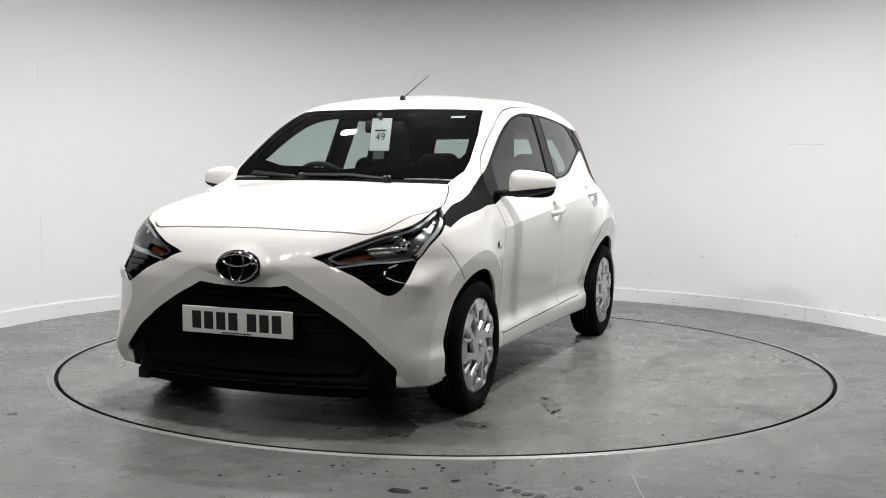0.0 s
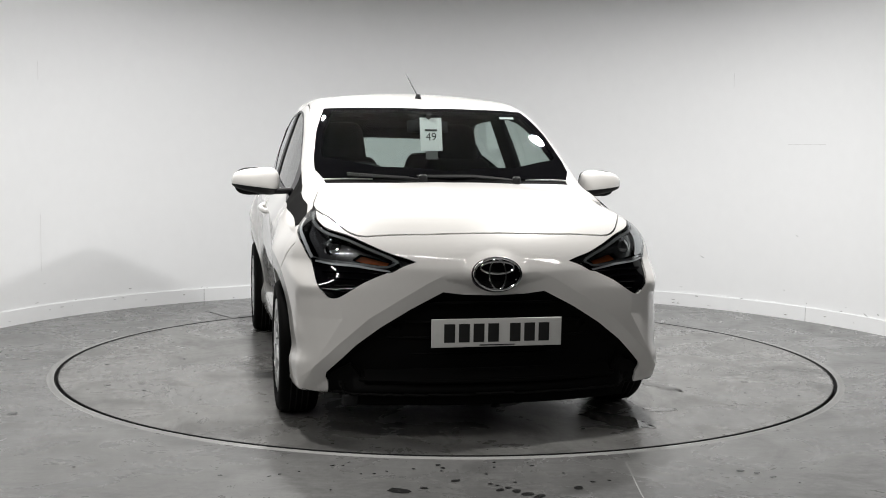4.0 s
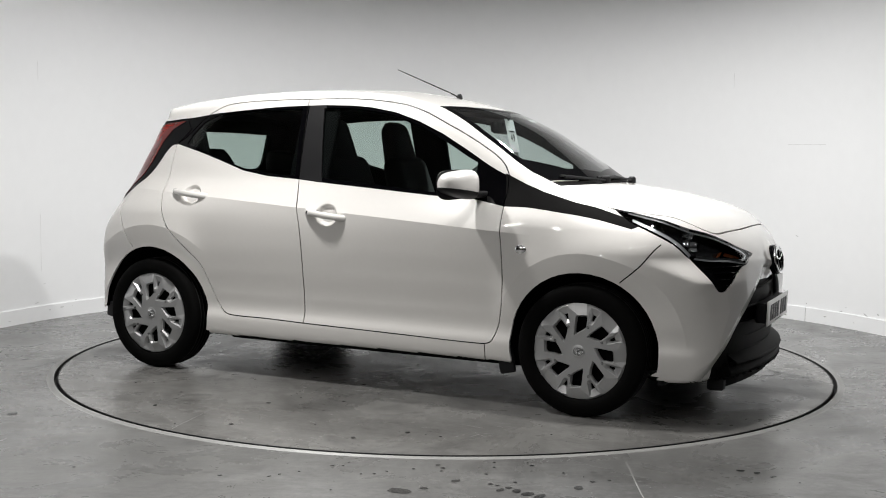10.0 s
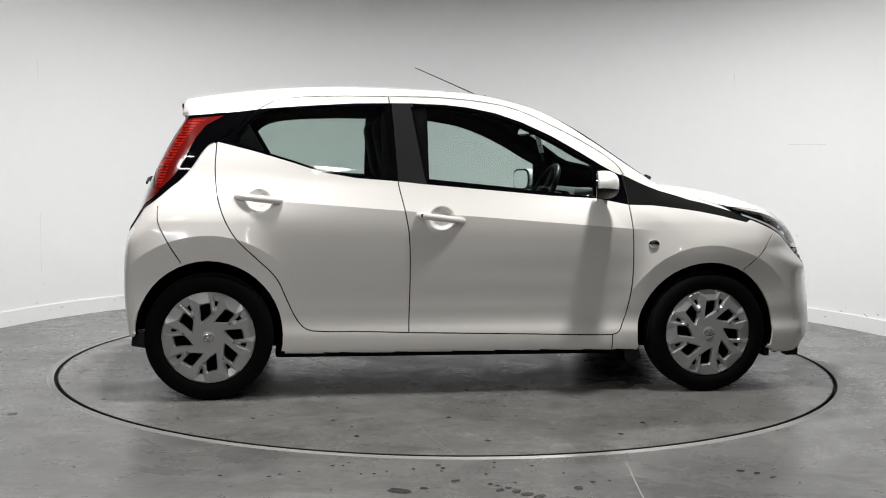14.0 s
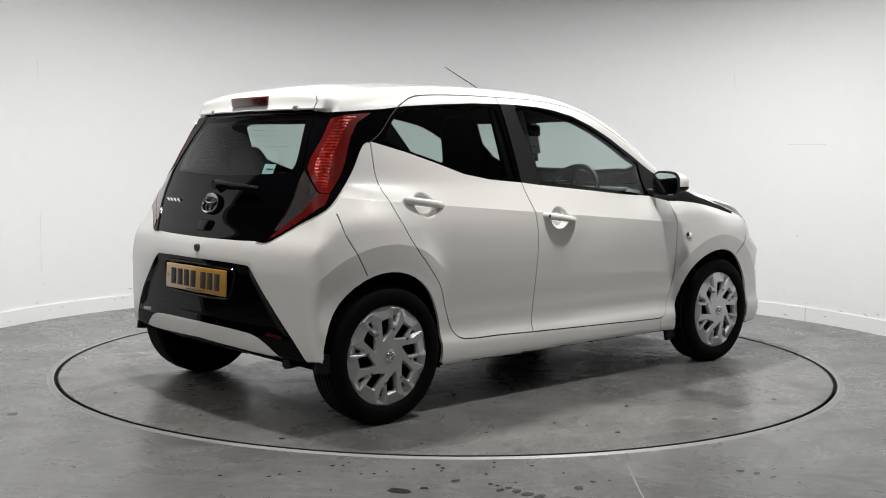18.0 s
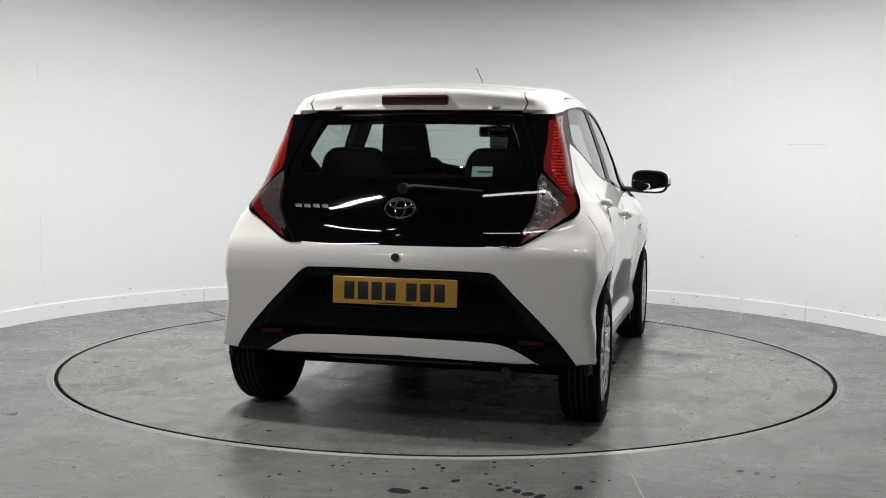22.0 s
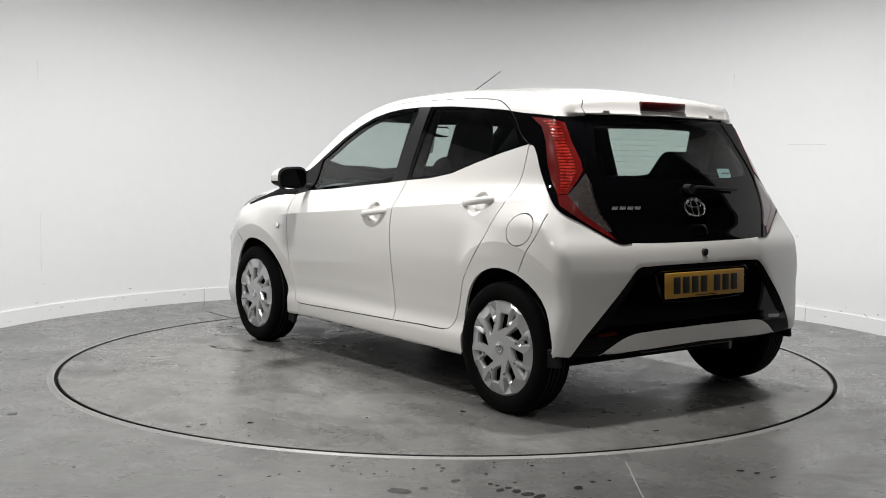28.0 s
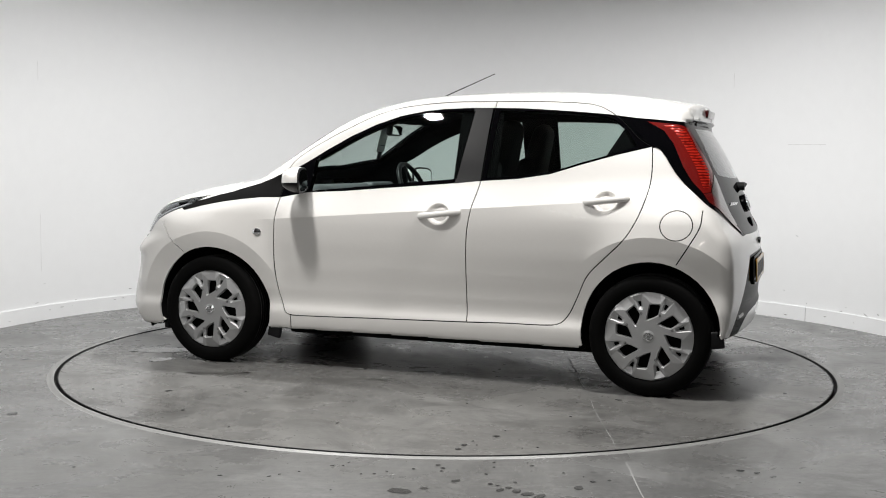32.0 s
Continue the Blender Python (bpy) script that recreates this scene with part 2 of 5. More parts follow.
def round_off(pts, n=5, closed=True, corner=48):
    """A smooth line through points, that keeps its sharp corners."""
    p = np.array(pts, float)
    k = len(p)
    turn = np.zeros(k)
    for i in range(k):
        if not closed and i in (0, k - 1):
            turn[i] = 180
            continue
        u, v = p[i] - p[i - 1], p[(i + 1) % k] - p[i]
        turn[i] = np.degrees(np.arccos(np.clip(u @ v / max(np.linalg.norm(u) * np.linalg.norm(v), 1e-9), -1, 1)))
    out = []
    for i in range(k if closed else k - 1):
        b, c = p[i], p[(i + 1) % k]
        a = b + (b - c) if turn[i] > corner else p[i - 1]
        d = c + (c - b) if turn[(i + 1) % k] > corner else p[(i + 2) % k]
        lb = np.linalg.norm(c - b)
        tb = (c - a) / max(np.linalg.norm(b - a) + lb, 1e-9) * lb
        tc = (d - b) / max(np.linalg.norm(d - c) + lb, 1e-9) * lb
        for u in np.arange(n) / n:
            out.append((1 + 2 * u) * (1 - u) ** 2 * b + u * (1 - u) ** 2 * tb + u * u * (3 - 2 * u) * c + u * u * (u - 1) * tc)
    if not closed:
        out.append(p[-1])
    return np.array(out)


def ribbon(line, width):
    """The outline of a strip of that width along a line."""
    p = np.array(line, float)
    d = np.gradient(p, axis=0)
    d /= np.maximum(np.linalg.norm(d, axis=1, keepdims=True), 1e-9)
    n = np.stack([-d[:, 1], d[:, 0]], 1) * width / 2
    return np.concatenate([p + n, (p - n)[::-1]])


def hoop(cx, cy, rx, ry=None, n=28):
    ry = ry or rx
    return np.array([(cx + rx * math.cos(2 * math.pi * i / n), cy + ry * math.sin(2 * math.pi * i / n)) for i in range(n)])

# ---- the studio ----
def smooth_mesh(name, verts, faces, mat, kind="structure"):
    me = bpy.data.meshes.new(name)
    me.from_pydata([tuple(v) for v in verts], [], faces)
    me.materials.append(mat)
    me.shade_smooth()
    me.set_sharp_from_angle(angle=radians(30))
    return tagged(new(name, me), kind=kind)


R_WALL, R_TABLE, H_WALL = 2.985, 2.040, 2.55
PATH = [(R_WALL * math.cos(radians(k)), R_WALL * math.sin(radians(k))) for k in np.arange(-12, 192.1, 2)]


def along(depth, z0, z1):
    """The curved wall's section from z0 to z1, set in by depth, 0.1 thick."""
    verts, faces = [], []
    for k, (x, y) in enumerate(PATH):
        nx, ny = x / R_WALL, y / R_WALL
        for d, z in ((-depth, z0), (-depth, z1), (.1, z1), (.1, z0)):
            verts.append((x + nx * d, y + ny * d, z))
    for k in range(len(PATH) - 1):
        for j in range(4):
            a, b = 4 * k + j, 4 * k + (j + 1) % 4
            faces.append((a, b, b + 4, a + 4))
    faces += [(3, 2, 1, 0), tuple(4 * (len(PATH) - 1) + j for j in range(4))]
    return verts, faces


smooth_mesh("wall_curved", *along(0, 0, H_WALL), WALL)
smooth_mesh("baseboard", *along(.012, 0, .098), WALL)


def slab(x0, x1, y0, y1, z0, z1):
    v = [(x, y, z) for z in (z0, z1) for x, y in ((x0, y0), (x1, y0), (x1, y1), (x0, y1))]
    return v, [(3, 2, 1, 0), (4, 5, 6, 7), (0, 1, 5, 4), (1, 2, 6, 5), (2, 3, 7, 6), (3, 0, 4, 7)]


smooth_mesh("wall_south", *slab(-4.6, 4.6, -8.1, -8.0, 0, H_WALL), DIM)
smooth_mesh("wall_west", *slab(-4.6, -4.5, -8.0, 3.4, 0, H_WALL), DIM)
smooth_mesh("wall_east", *slab(4.5, 4.6, -8.0, 3.4, 0, H_WALL), DIM)
smooth_mesh("wall_north", *slab(-4.6, 4.6, 3.4, 3.5, 0, H_WALL), DIM)
smooth_mesh("ceiling", *slab(-4.7, 4.7, -8.2, 3.6, H_WALL + .002, H_WALL + .1), CEILING)


def flat_ring(r0, r1, z, outer=None):
    n = 192
    verts = [(r * math.cos(2 * math.pi * i / n), r * math.sin(2 * math.pi * i / n), z) for r in (r0, r1) for i in range(n)]
    return verts, [(i, n + i, n + (i + 1) % n, (i + 1) % n) for i in range(n)]


# floor round the turntable: a slab with a round hole, out to the walls
n = 192
verts = [((R_TABLE + .045) * math.cos(2 * math.pi * i / n), (R_TABLE + .045) * math.sin(2 * math.pi * i / n), 0) for i in range(n)]
for i in range(n):
    a = 2 * math.pi * i / n
    c, s = math.cos(a), math.sin(a)
    k = min(4.6 / max(abs(c), 1e-9), (3.5 if s > 0 else 8.1) / max(abs(s), 1e-9))
    verts.append((c * k, s * k, 0))
verts += [(x, y, -.2) for x, y, _ in verts[:n]]
faces = [(i, n + i, n + (i + 1) % n, (i + 1) % n) for i in range(n)] + [(2 * n + i, i, (i + 1) % n, 2 * n + (i + 1) % n) for i in range(n)]
smooth_mesh("floor", verts, faces, CONCRETE)
# steel ring let into the floor, and the dark groove
prof = [(R_TABLE + .011, -.06), (R_TABLE + .011, .001), (R_TABLE + .013, .002), (R_TABLE + .024, .002), (R_TABLE + .027, .0), (R_TABLE + .046, -.0005), (R_TABLE + .046, -.06)]
rim_bm = lathe(prof, (0, 0, 0), "Z", 192, True)
ring_ob = part("turntable_rim", rim_bm, RIM, None, "")
tagged(ring_ob, "pale metal rim let into the floor round the turntable", "rim", kind="structure")
groove = smooth_mesh("groove", *flat_ring(R_TABLE - .03, R_TABLE + .02, -.03), SEAL)
table = tagged(new("turntable", None), "round concrete-topped turntable flush with the floor", "turntable")
bm = bmesh.new()
c = bm.verts.new((0, 0, 0))
r1 = [bm.verts.new((R_TABLE - .011) * Vector((math.cos(2 * math.pi * i / 192), math.sin(2 * math.pi * i / 192), 0))) for i in range(192)]
r2 = [bm.verts.new(v.co + Vector((0, 0, -.05))) for v in r1]
for i in range(192):
    bm.faces.new((c, r1[i], r1[(i + 1) % 192]))
    bm.faces.new((r1[i], r2[i], r2[(i + 1) % 192], r1[(i + 1) % 192]))
part("edge_seal", lathe([(R_TABLE - .0112, -.04), (R_TABLE - .0112, .0012), (R_TABLE - .007, .0012), (R_TABLE - .007, -.04)], (0, 0, 0), "Z", 192, True), SEAL, table, "dark rubber lip round the turntable")
tagged(part("rim_seal", lathe([(R_TABLE + .0085, -.04), (R_TABLE + .0085, .0005), (R_TABLE + .0112, .0005), (R_TABLE + .0112, -.04)], (0, 0, 0), "Z", 192, True), SEAL, None, ""), "dark lining of the turntable's groove", "groove", kind="structure")
part("table_top", bm, CONCRETE_TOP, table, "worn grey concrete top", 30)


# joints, drips and scuffs
def strip(points, width, z=.0015):
    o = ribbon(points, width)
    k = len(points)
    bm = bmesh.new()
    v = [bm.verts.new((x, y, z)) for x, y in o]
    for i in range(k - 1):
        bm.faces.new((v[i], v[i + 1], v[2 * k - 2 - i], v[2 * k - 1 - i]))
    return bm


def wander(a, b, n, amp):
    a, b = np.array(a), np.array(b)
    d = np.array([-(b - a)[1], (b - a)[0]]) / np.linalg.norm(b - a)
    return [tuple(a + (b - a) * i / n + d * random.uniform(-amp, amp)) for i in range(n + 1)]


JOINT = material("pale_joint_filler", (.26, .26, .255), .6, grain=.2, size=60)
tagged(part("floor_joint", strip(wander((.657, -2.09), (.625, -3.9), 14, .004), .005), JOINT, None, "", 0), "pale filled joint in the concrete floor", "joint", kind="structure")
tagged(part("floor_crack", strip(wander((-1.72, 1.75), (-1.49, 1.46), 8, .008), .010), SEAL, None, "", 0), "dark crack in the concrete floor", "crack", kind="structure")
spin = lambda x, y, a: (x * math.cos(a) - y * math.sin(a), x * math.sin(a) + y * math.cos(a))
turn_back = radians(-160.45)
part("table_joint", strip([spin(x, y, turn_back) for x, y in wander((.652, -1.915), (.70, .6), 18, .006)], .0032), JOINT, table, "pale filled joint", 0)
part("table_crack", strip([spin(x, y, turn_back) for x, y in wander((.70, .6), (.90, 1.80), 12, .010)], .0028), JOINT, table, "hairline crack", 0)


def drips(spots, z=.0016):
    bm = bmesh.new()
    for x, y, r in spots:
        n = 9
        stretch, a0 = random.uniform(.8, 1.7), random.uniform(0, 3)
        ring = []
        for i in range(n):
            a = 2 * math.pi * i / n
            q = r * random.uniform(.75, 1.15)
            ring.append(bm.verts.new((x + q * stretch * math.cos(a) * math.cos(a0) - q * math.sin(a) * math.sin(a0), y + q * stretch * math.cos(a) * math.sin(a0) + q * math.sin(a) * math.cos(a0), z)))
        bm.faces.new(ring)
    return bm


WET = material("dark_wet_spot", (.022, .022, .022), .25, grain=.2, size=80)
spots = [(-1.83, -1.45, .022), (-1.30, -2.24, .007), (-.77, -2.32, .007), (-.054, -2.113, .016), (-.023, -2.164, .010), (-.004, -2.2, .010), (.037, -2.355, .013), (-.067, -2.443, .014),
         (-.15, -2.471, .026), (.157, -2.384, .010), (.186, -2.452, .013), (.215, -2.426, .011), (.241, -2.463, .016), (.276, -2.492, .018), (.311, -2.515, .015), (.179, -2.402, .008),
         (1.05, -2.19, .010), (1.103, -2.218, .010), (1.15, -2.26, .007), (1.216, -2.329, .006), (-2.264, -.2, .012), (.45, -2.42, .016)]
spots += [(.02 + random.gauss(0, .30), -2.22 + random.gauss(0, .08), random.uniform(.003, .008)) for _ in range(22)]
spots += [(random.uniform(-2.3, 2.4), random.uniform(-2.9, -2.15), random.uniform(.002, .005)) for _ in range(18)]
spots = [p for p in spots if math.hypot(p[0], p[1]) > 2.12]
tagged(part("floor_drips", drips(spots), WET, None, "", 0), "dark drips and oil spots on the concrete floor", "stain", kind="stuff")
marks = []
while len(marks) < 150:
    a, r = random.uniform(0, 2 * math.pi), 1.98 * math.sqrt(random.random())
    marks.append((r * math.cos(a), r * math.sin(a), random.choice((.002, .003, .004, .006, .011))))
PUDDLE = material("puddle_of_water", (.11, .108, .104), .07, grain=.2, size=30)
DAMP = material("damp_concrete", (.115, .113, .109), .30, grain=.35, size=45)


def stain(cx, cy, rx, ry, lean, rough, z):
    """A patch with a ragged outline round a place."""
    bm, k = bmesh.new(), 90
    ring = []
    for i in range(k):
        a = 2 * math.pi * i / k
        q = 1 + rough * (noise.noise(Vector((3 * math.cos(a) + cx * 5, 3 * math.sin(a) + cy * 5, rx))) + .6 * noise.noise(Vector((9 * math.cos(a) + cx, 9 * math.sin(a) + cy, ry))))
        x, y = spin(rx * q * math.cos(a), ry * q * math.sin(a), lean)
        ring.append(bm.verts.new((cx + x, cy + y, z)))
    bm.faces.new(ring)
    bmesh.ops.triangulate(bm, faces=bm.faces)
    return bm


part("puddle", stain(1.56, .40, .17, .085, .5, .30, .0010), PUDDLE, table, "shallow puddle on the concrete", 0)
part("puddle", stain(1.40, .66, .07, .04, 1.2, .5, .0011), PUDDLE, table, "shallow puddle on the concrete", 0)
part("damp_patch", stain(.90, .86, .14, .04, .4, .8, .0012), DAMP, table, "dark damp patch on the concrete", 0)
tagged(part("table_spots", drips(marks), WET, table, "dark spots on the turntable", 0), kind="stuff")


# hairlines and scuffs on the curved wall and its skirting
def on_wall(pts, width, inset=.002):
    """A thin strip on the curved wall along (x, y, z) points."""
    line = np.array([(math.atan2(y, x) * R_WALL, z) for x, y, z in pts])
    o, k = ribbon(line, width), len(pts)
    bm = bmesh.new()
    r = R_WALL - inset
    v = [bm.verts.new((r * math.cos(u / R_WALL), r * math.sin(u / R_WALL), z)) for u, z in o]
    for i in range(k - 1):
        bm.faces.new((v[i], v[i + 1], v[2 * k - 2 - i], v[2 * k - 1 - i]))
    return bm


def bowed(a, b, n=14):
    a0, a1 = math.atan2(a[1], a[0]), math.atan2(b[1], b[0])
    return [(math.cos(a0 + (a1 - a0) * i / n), math.sin(a0 + (a1 - a0) * i / n), a[2] + (b[2] - a[2]) * i / n) for i in range(n + 1)]


HAIRLINE = material("hairline_crack", (.64, .64, .635), .7, grain=.15, size=40)
SCUFF = material("grey_scuff", (.30, .30, .29), .7, grain=.3, size=60)
for a, b, w in (((2.41, 1.76, 1.235), (2.585, 1.493, 1.232), .003), ((2.107, 2.114, 1.64), (2.108, 2.114, 1.76), .003),
                ((-2.71, 1.25, .33), (-2.71, 1.251, .71), .003), ((-2.71, 1.25, 1.59), (-2.71, 1.251, 1.72), .003)):
    tagged(part("wall_crack", on_wall(bowed(a, b), w), HAIRLINE, None, "", 0), "faint hairline crack in the white wall paint", "crack", kind="structure")
for x, y in ((-1.868, 2.328), (2.525, 1.59)):
    tagged(part("baseboard_joint", on_wall([(x, y, .002), (x, y, .05), (x, y, .097)], .004, .0135), SCUFF, None, "", 0), "open joint in the white skirting board", "joint", kind="structure")
bm = bmesh.new()
for k in range(60):
    a = radians(random.choice((random.uniform(-8, 60), random.uniform(120, 188))))
    low = random.random() < .6
    z, r = (random.uniform(.006, .095), R_WALL - .0135) if low else (.10 + random.expovariate(18), R_WALL - .0015)
    w, t = random.uniform(.004, .022), random.uniform(.001, .0035)
    tilt = random.uniform(-.5, .5)
    bm.faces.new([bm.verts.new((r * math.cos(a + du * w / R_WALL), r * math.sin(a + du * w / R_WALL), min(z + dv * t + du * tilt * t, .0965) if low else z + dv * t + du * tilt * w)) for du, dv in ((-1, 0), (-.4, -1), (.5, -.8), (1, 0), (.4, 1), (-.5, .8))])
tagged(part("wall_scuffs", bm, SCUFF, None, "", 0), "small grey scuffs low on the white wall", "stain", kind="stuff")

PALE = material("pale_concrete_scuff", (.24, .24, .235), .55, grain=.3, size=70)
bm = bmesh.new()
for k in range(260):
    a, r = random.uniform(0, 2 * math.pi), 2.0 * math.sqrt(random.random())
    x, y, d = r * math.cos(a), r * math.sin(a), random.gauss(0, .6) + a + math.pi / 2
    w, t = random.choice((.008, .012, .02, .035, .06)), random.uniform(.0008, .0032)
    c, s = math.cos(d), math.sin(d)
    bm.faces.new([bm.verts.new((x + u * w * c - v * t * s, y + u * w * s + v * t * c, .0013)) for u, v in
                  ((-1, 0), (-.5, -random.uniform(.4, 1)), (.3, -random.uniform(.4, 1)), (1, 0), (.5, random.uniform(.4, 1)), (-.4, random.uniform(.4, 1)))])
tagged(part("table_scuffs", bm, PALE, table, "pale scuffs on the turntable", 0), kind="stuff")
# ---- the car's skin as one smooth function of place ----
# car axes: x forward from mid-wheelbase, y to its left, z up from the floor


def curve(*keys):
    """A smooth function through (place, value) pairs, flat beyond the ends."""
    kx, ky = np.array(keys, float).T
    d = np.diff(ky) / np.diff(kx)
    m = np.empty_like(kx)
    m[0], m[-1] = d[0], d[-1]
    w1, w2 = np.diff(kx)[1:], np.diff(kx)[:-1]
    m[1:-1] = (d[:-1] * w1 + d[1:] * w2) / (w1 + w2)

    def at(v):
        v = np.clip(v, kx[0], kx[-1])
        i = np.clip(np.searchsorted(kx, v) - 1, 0, len(kx) - 2)
        h = kx[i + 1] - kx[i]
        u = (v - kx[i]) / h
        return ((1 + 2 * u) * (1 - u) ** 2 * ky[i] + u * (1 - u) ** 2 * h * m[i]
                + u * u * (3 - 2 * u) * ky[i + 1] + u * u * (u - 1) * h * m[i + 1])
    return at


def smax(a, b, k):
    h = np.maximum(k - np.abs(a - b), 0) / k
    return np.maximum(a, b) + h * h * k / 4


def smin(a, b, k):
    return -smax(-a, -b, k)


def ramp(lo, hi, v):
    u = np.clip((v - lo) / (hi - lo), 0, 1)
    return u * u * (3 - 2 * u)


AXLE_F, AXLE_R, HUB = 1.17, -1.17, 0.283
SECTION = curve((0.10, .715), (0.18, .745), (0.25, .757), (0.29, .756), (0.33, .743), (0.42, .746), (0.55, .763), (0.68, .776),
                (0.78, .773), (0.86, .758), (0.93, .736), (0.993, .712), (1.1, .679), (1.2, .645), (1.3, .608), (1.389, .570), (1.5, .515))
PLAN_LOW = curve((-1.75, -.10), (-1.6, -.024), (-1.4, .012), (-1.17, .026), (-.8, .008), (-.3, 0), (.5, -.003), (.9, .008),
                 (1.17, .022), (1.4, .004), (1.6, -.018), (1.9, -.09))
PLAN_TOP = curve((-1.7, -.12), (-1.4, -.055), (-1.14, -.028), (-.8, -.010), (-.3, 0), (.2, -.008), (.6, -.030), (1.1, -.055))
ROOF = curve((-1.6, 1.365), (-1.33, 1.388), (-1.13, 1.420), (-.835, 1.450), (-.54, 1.465), (-.244, 1.463), (.054, 1.447),
             (.233, 1.424), (.42, 1.385), (.7, 1.30))
SCREEN = curve((.9, 1.195), (1.02, 1.016), (1.076, .931), (1.18, .770), (1.277, .614), (1.355, .458), (1.42, .25), (1.5, -.1))
HOOD = curve((.7, 1.04), (1.03, .997), (1.27, .968), (1.42, .940), (1.57, .897), (1.70, .838), (1.80, .765), (1.9, .66))
NOSE = curve((.05, 1.78), (.14, 1.825), (.2, 1.85), (.3, 1.868), (.4, 1.862), (.5, 1.852), (.6, 1.838), (.68, 1.825), (.76, 1.80), (.85, 1.75))
TAIL = curve((.1, -1.50), (.2, -1.55), (.3, -1.59), (.4, -1.605), (.55, -1.61), (.65, -1.605), (.74, -1.585), (.80, -1.555), (.89, -1.522),
             (1.0, -1.477), (1.2, -1.37), (1.275, -1.322), (1.31, -1.306), (1.36, -1.297), (1.45, -1.28))


MOUTH_EDGE = ((0, .16, .259, .372, .488, .61, .718, .775, .9), (.72, .668, .621, .555, .483, .373, .266, .210, .08))
FOLD = lambda x, z: z - .837 + .072 * x


BLADE_EDGE = ((.16, .21, .357, .478, .556, .62), (.76, .735, .660, .586, .602, .64))


def flare(r, edge, width):
    """A wheel arch's swelling: it rises to a sharp shoulder and leans back in below it."""
    return np.where(r > edge, np.clip((edge + width - r) / width, 0, 1) ** 1.8, 1 - 3.2 * np.clip(edge - r, 0, .09))


def skin(x, y, z):
    """Below zero inside the body, above zero outside."""
    a = np.abs(y)
    up = ramp(.80, 1.0, z)
    wing = flare(np.hypot(x - AXLE_F, z - HUB) - .03 * ramp(1.25, 1.6, x), .42, .17) * ramp(.70, .90, x)
    haunch = flare(np.hypot((x - AXLE_R) * (1 - .05 * ramp(-1.2, -1.4, x)), z - HUB), .463, .16) * ramp(-.80, -1.02, x)
    side = a - SECTION(z) - PLAN_LOW(x) * (1 - up) - PLAN_TOP(x) * up - (.024 * wing + .022 * haunch) * ramp(.22, .46, z)
    side = side + .095 * ramp(.70, .96, z) * ramp(1.0, 1.36, x) - ramp(.55, .30, z) * (.055 * ramp(-1.2, -1.45, x) + .020 * ramp(1.22, 1.45, x))
    side = side + .026 * (ramp(.064, .038, np.hypot(x + .945, (z - .900) * 1.15)) + ramp(.064, .038, np.hypot(x + .115, (z - .826) * 1.15)))
    fold = FOLD(x, z)
    side = side - .020 * np.clip(1 - np.where(fold > 0, fold / .13, -fold / .24), 0, 1) ** 2 * ramp(-1.42, -1.25, x) * ramp(.95, .70, x)
    roof = z - ROOF(x) + .14 * a * a
    screen = (x - SCREEN(z) + .30 * a * a) * .62
    back = ramp(1.2, .92, x)
    hood = (z - HOOD(x) + (.10 - .05 * back) * a * a + (.12 - .10 * back) * a ** 4) * .96
    top = smin(hood, smax(roof, screen, .09), .02)
    below = (np.interp(a, *MOUTH_EDGE) - z) * .78
    mouth = np.minimum(np.minimum(np.clip(below / .085, 0, 1), ramp(.650, .580, z)), ramp(.19, .26, z) + ramp(.54, .60, a))
    badge = ramp(.135, .075, np.hypot(a, (z - .652) * 1.35))
    low = ramp(.70, .58, z)
    facet = np.clip(a - np.interp(z, *BLADE_EDGE), 0, 1) * ramp(.60, .545, z)
    nose = x - NOSE(z) + (.26 - .03 * low) * a * a + (.35 - .20 * low) * a ** 4 + .042 * mouth - .014 * badge + .20 * facet
    high = ramp(.70, .90, z)
    tail = TAIL(z) - x + (.12 * high + .105 * (1 - high)) * a * a + (.08 * high + .03 * (1 - high)) * a ** 4
    cut = .752 * a + .659 * z
    insert = np.minimum(np.minimum(ramp(.745, .690, cut), ramp(.665, .605, z)), ramp(.36, .41, z))
    tail = tail + .012 * insert - .030 * ramp(1.283, 1.303, z) * ramp(.56, .50, a)
    f = smax(side, top, .07)
    f = smax(f, nose, .11 - .065 * low)
    f = smax(f, tail * .9, .045 + .035 * high - .055 * ramp(1.15, 1.28, z))
    return smax(f, .176 + .020 * ramp(.95, .80, x) + .084 * ramp(-1.22, -1.46, x) - z, .02)


def slope(f, p, e=1e-4):
    g = np.empty_like(p)
    for k in range(3):
        d = np.zeros(3)
        d[k] = e
        g[:, k] = (f(*(p + d).T) - f(*(p - d).T)) / (2 * e)
    return g


def settle(f, p, steps=4):
    """Moves points onto the zero of f; those on the middle plane stay on it."""
    mid = np.abs(p[:, 1]) < 1e-6
    for _ in range(steps):
        g = slope(f, p)
        p = p - (f(*p.T) / np.maximum((g * g).sum(1), .05))[:, None] * g
        p[mid, 1] = 0
    return p


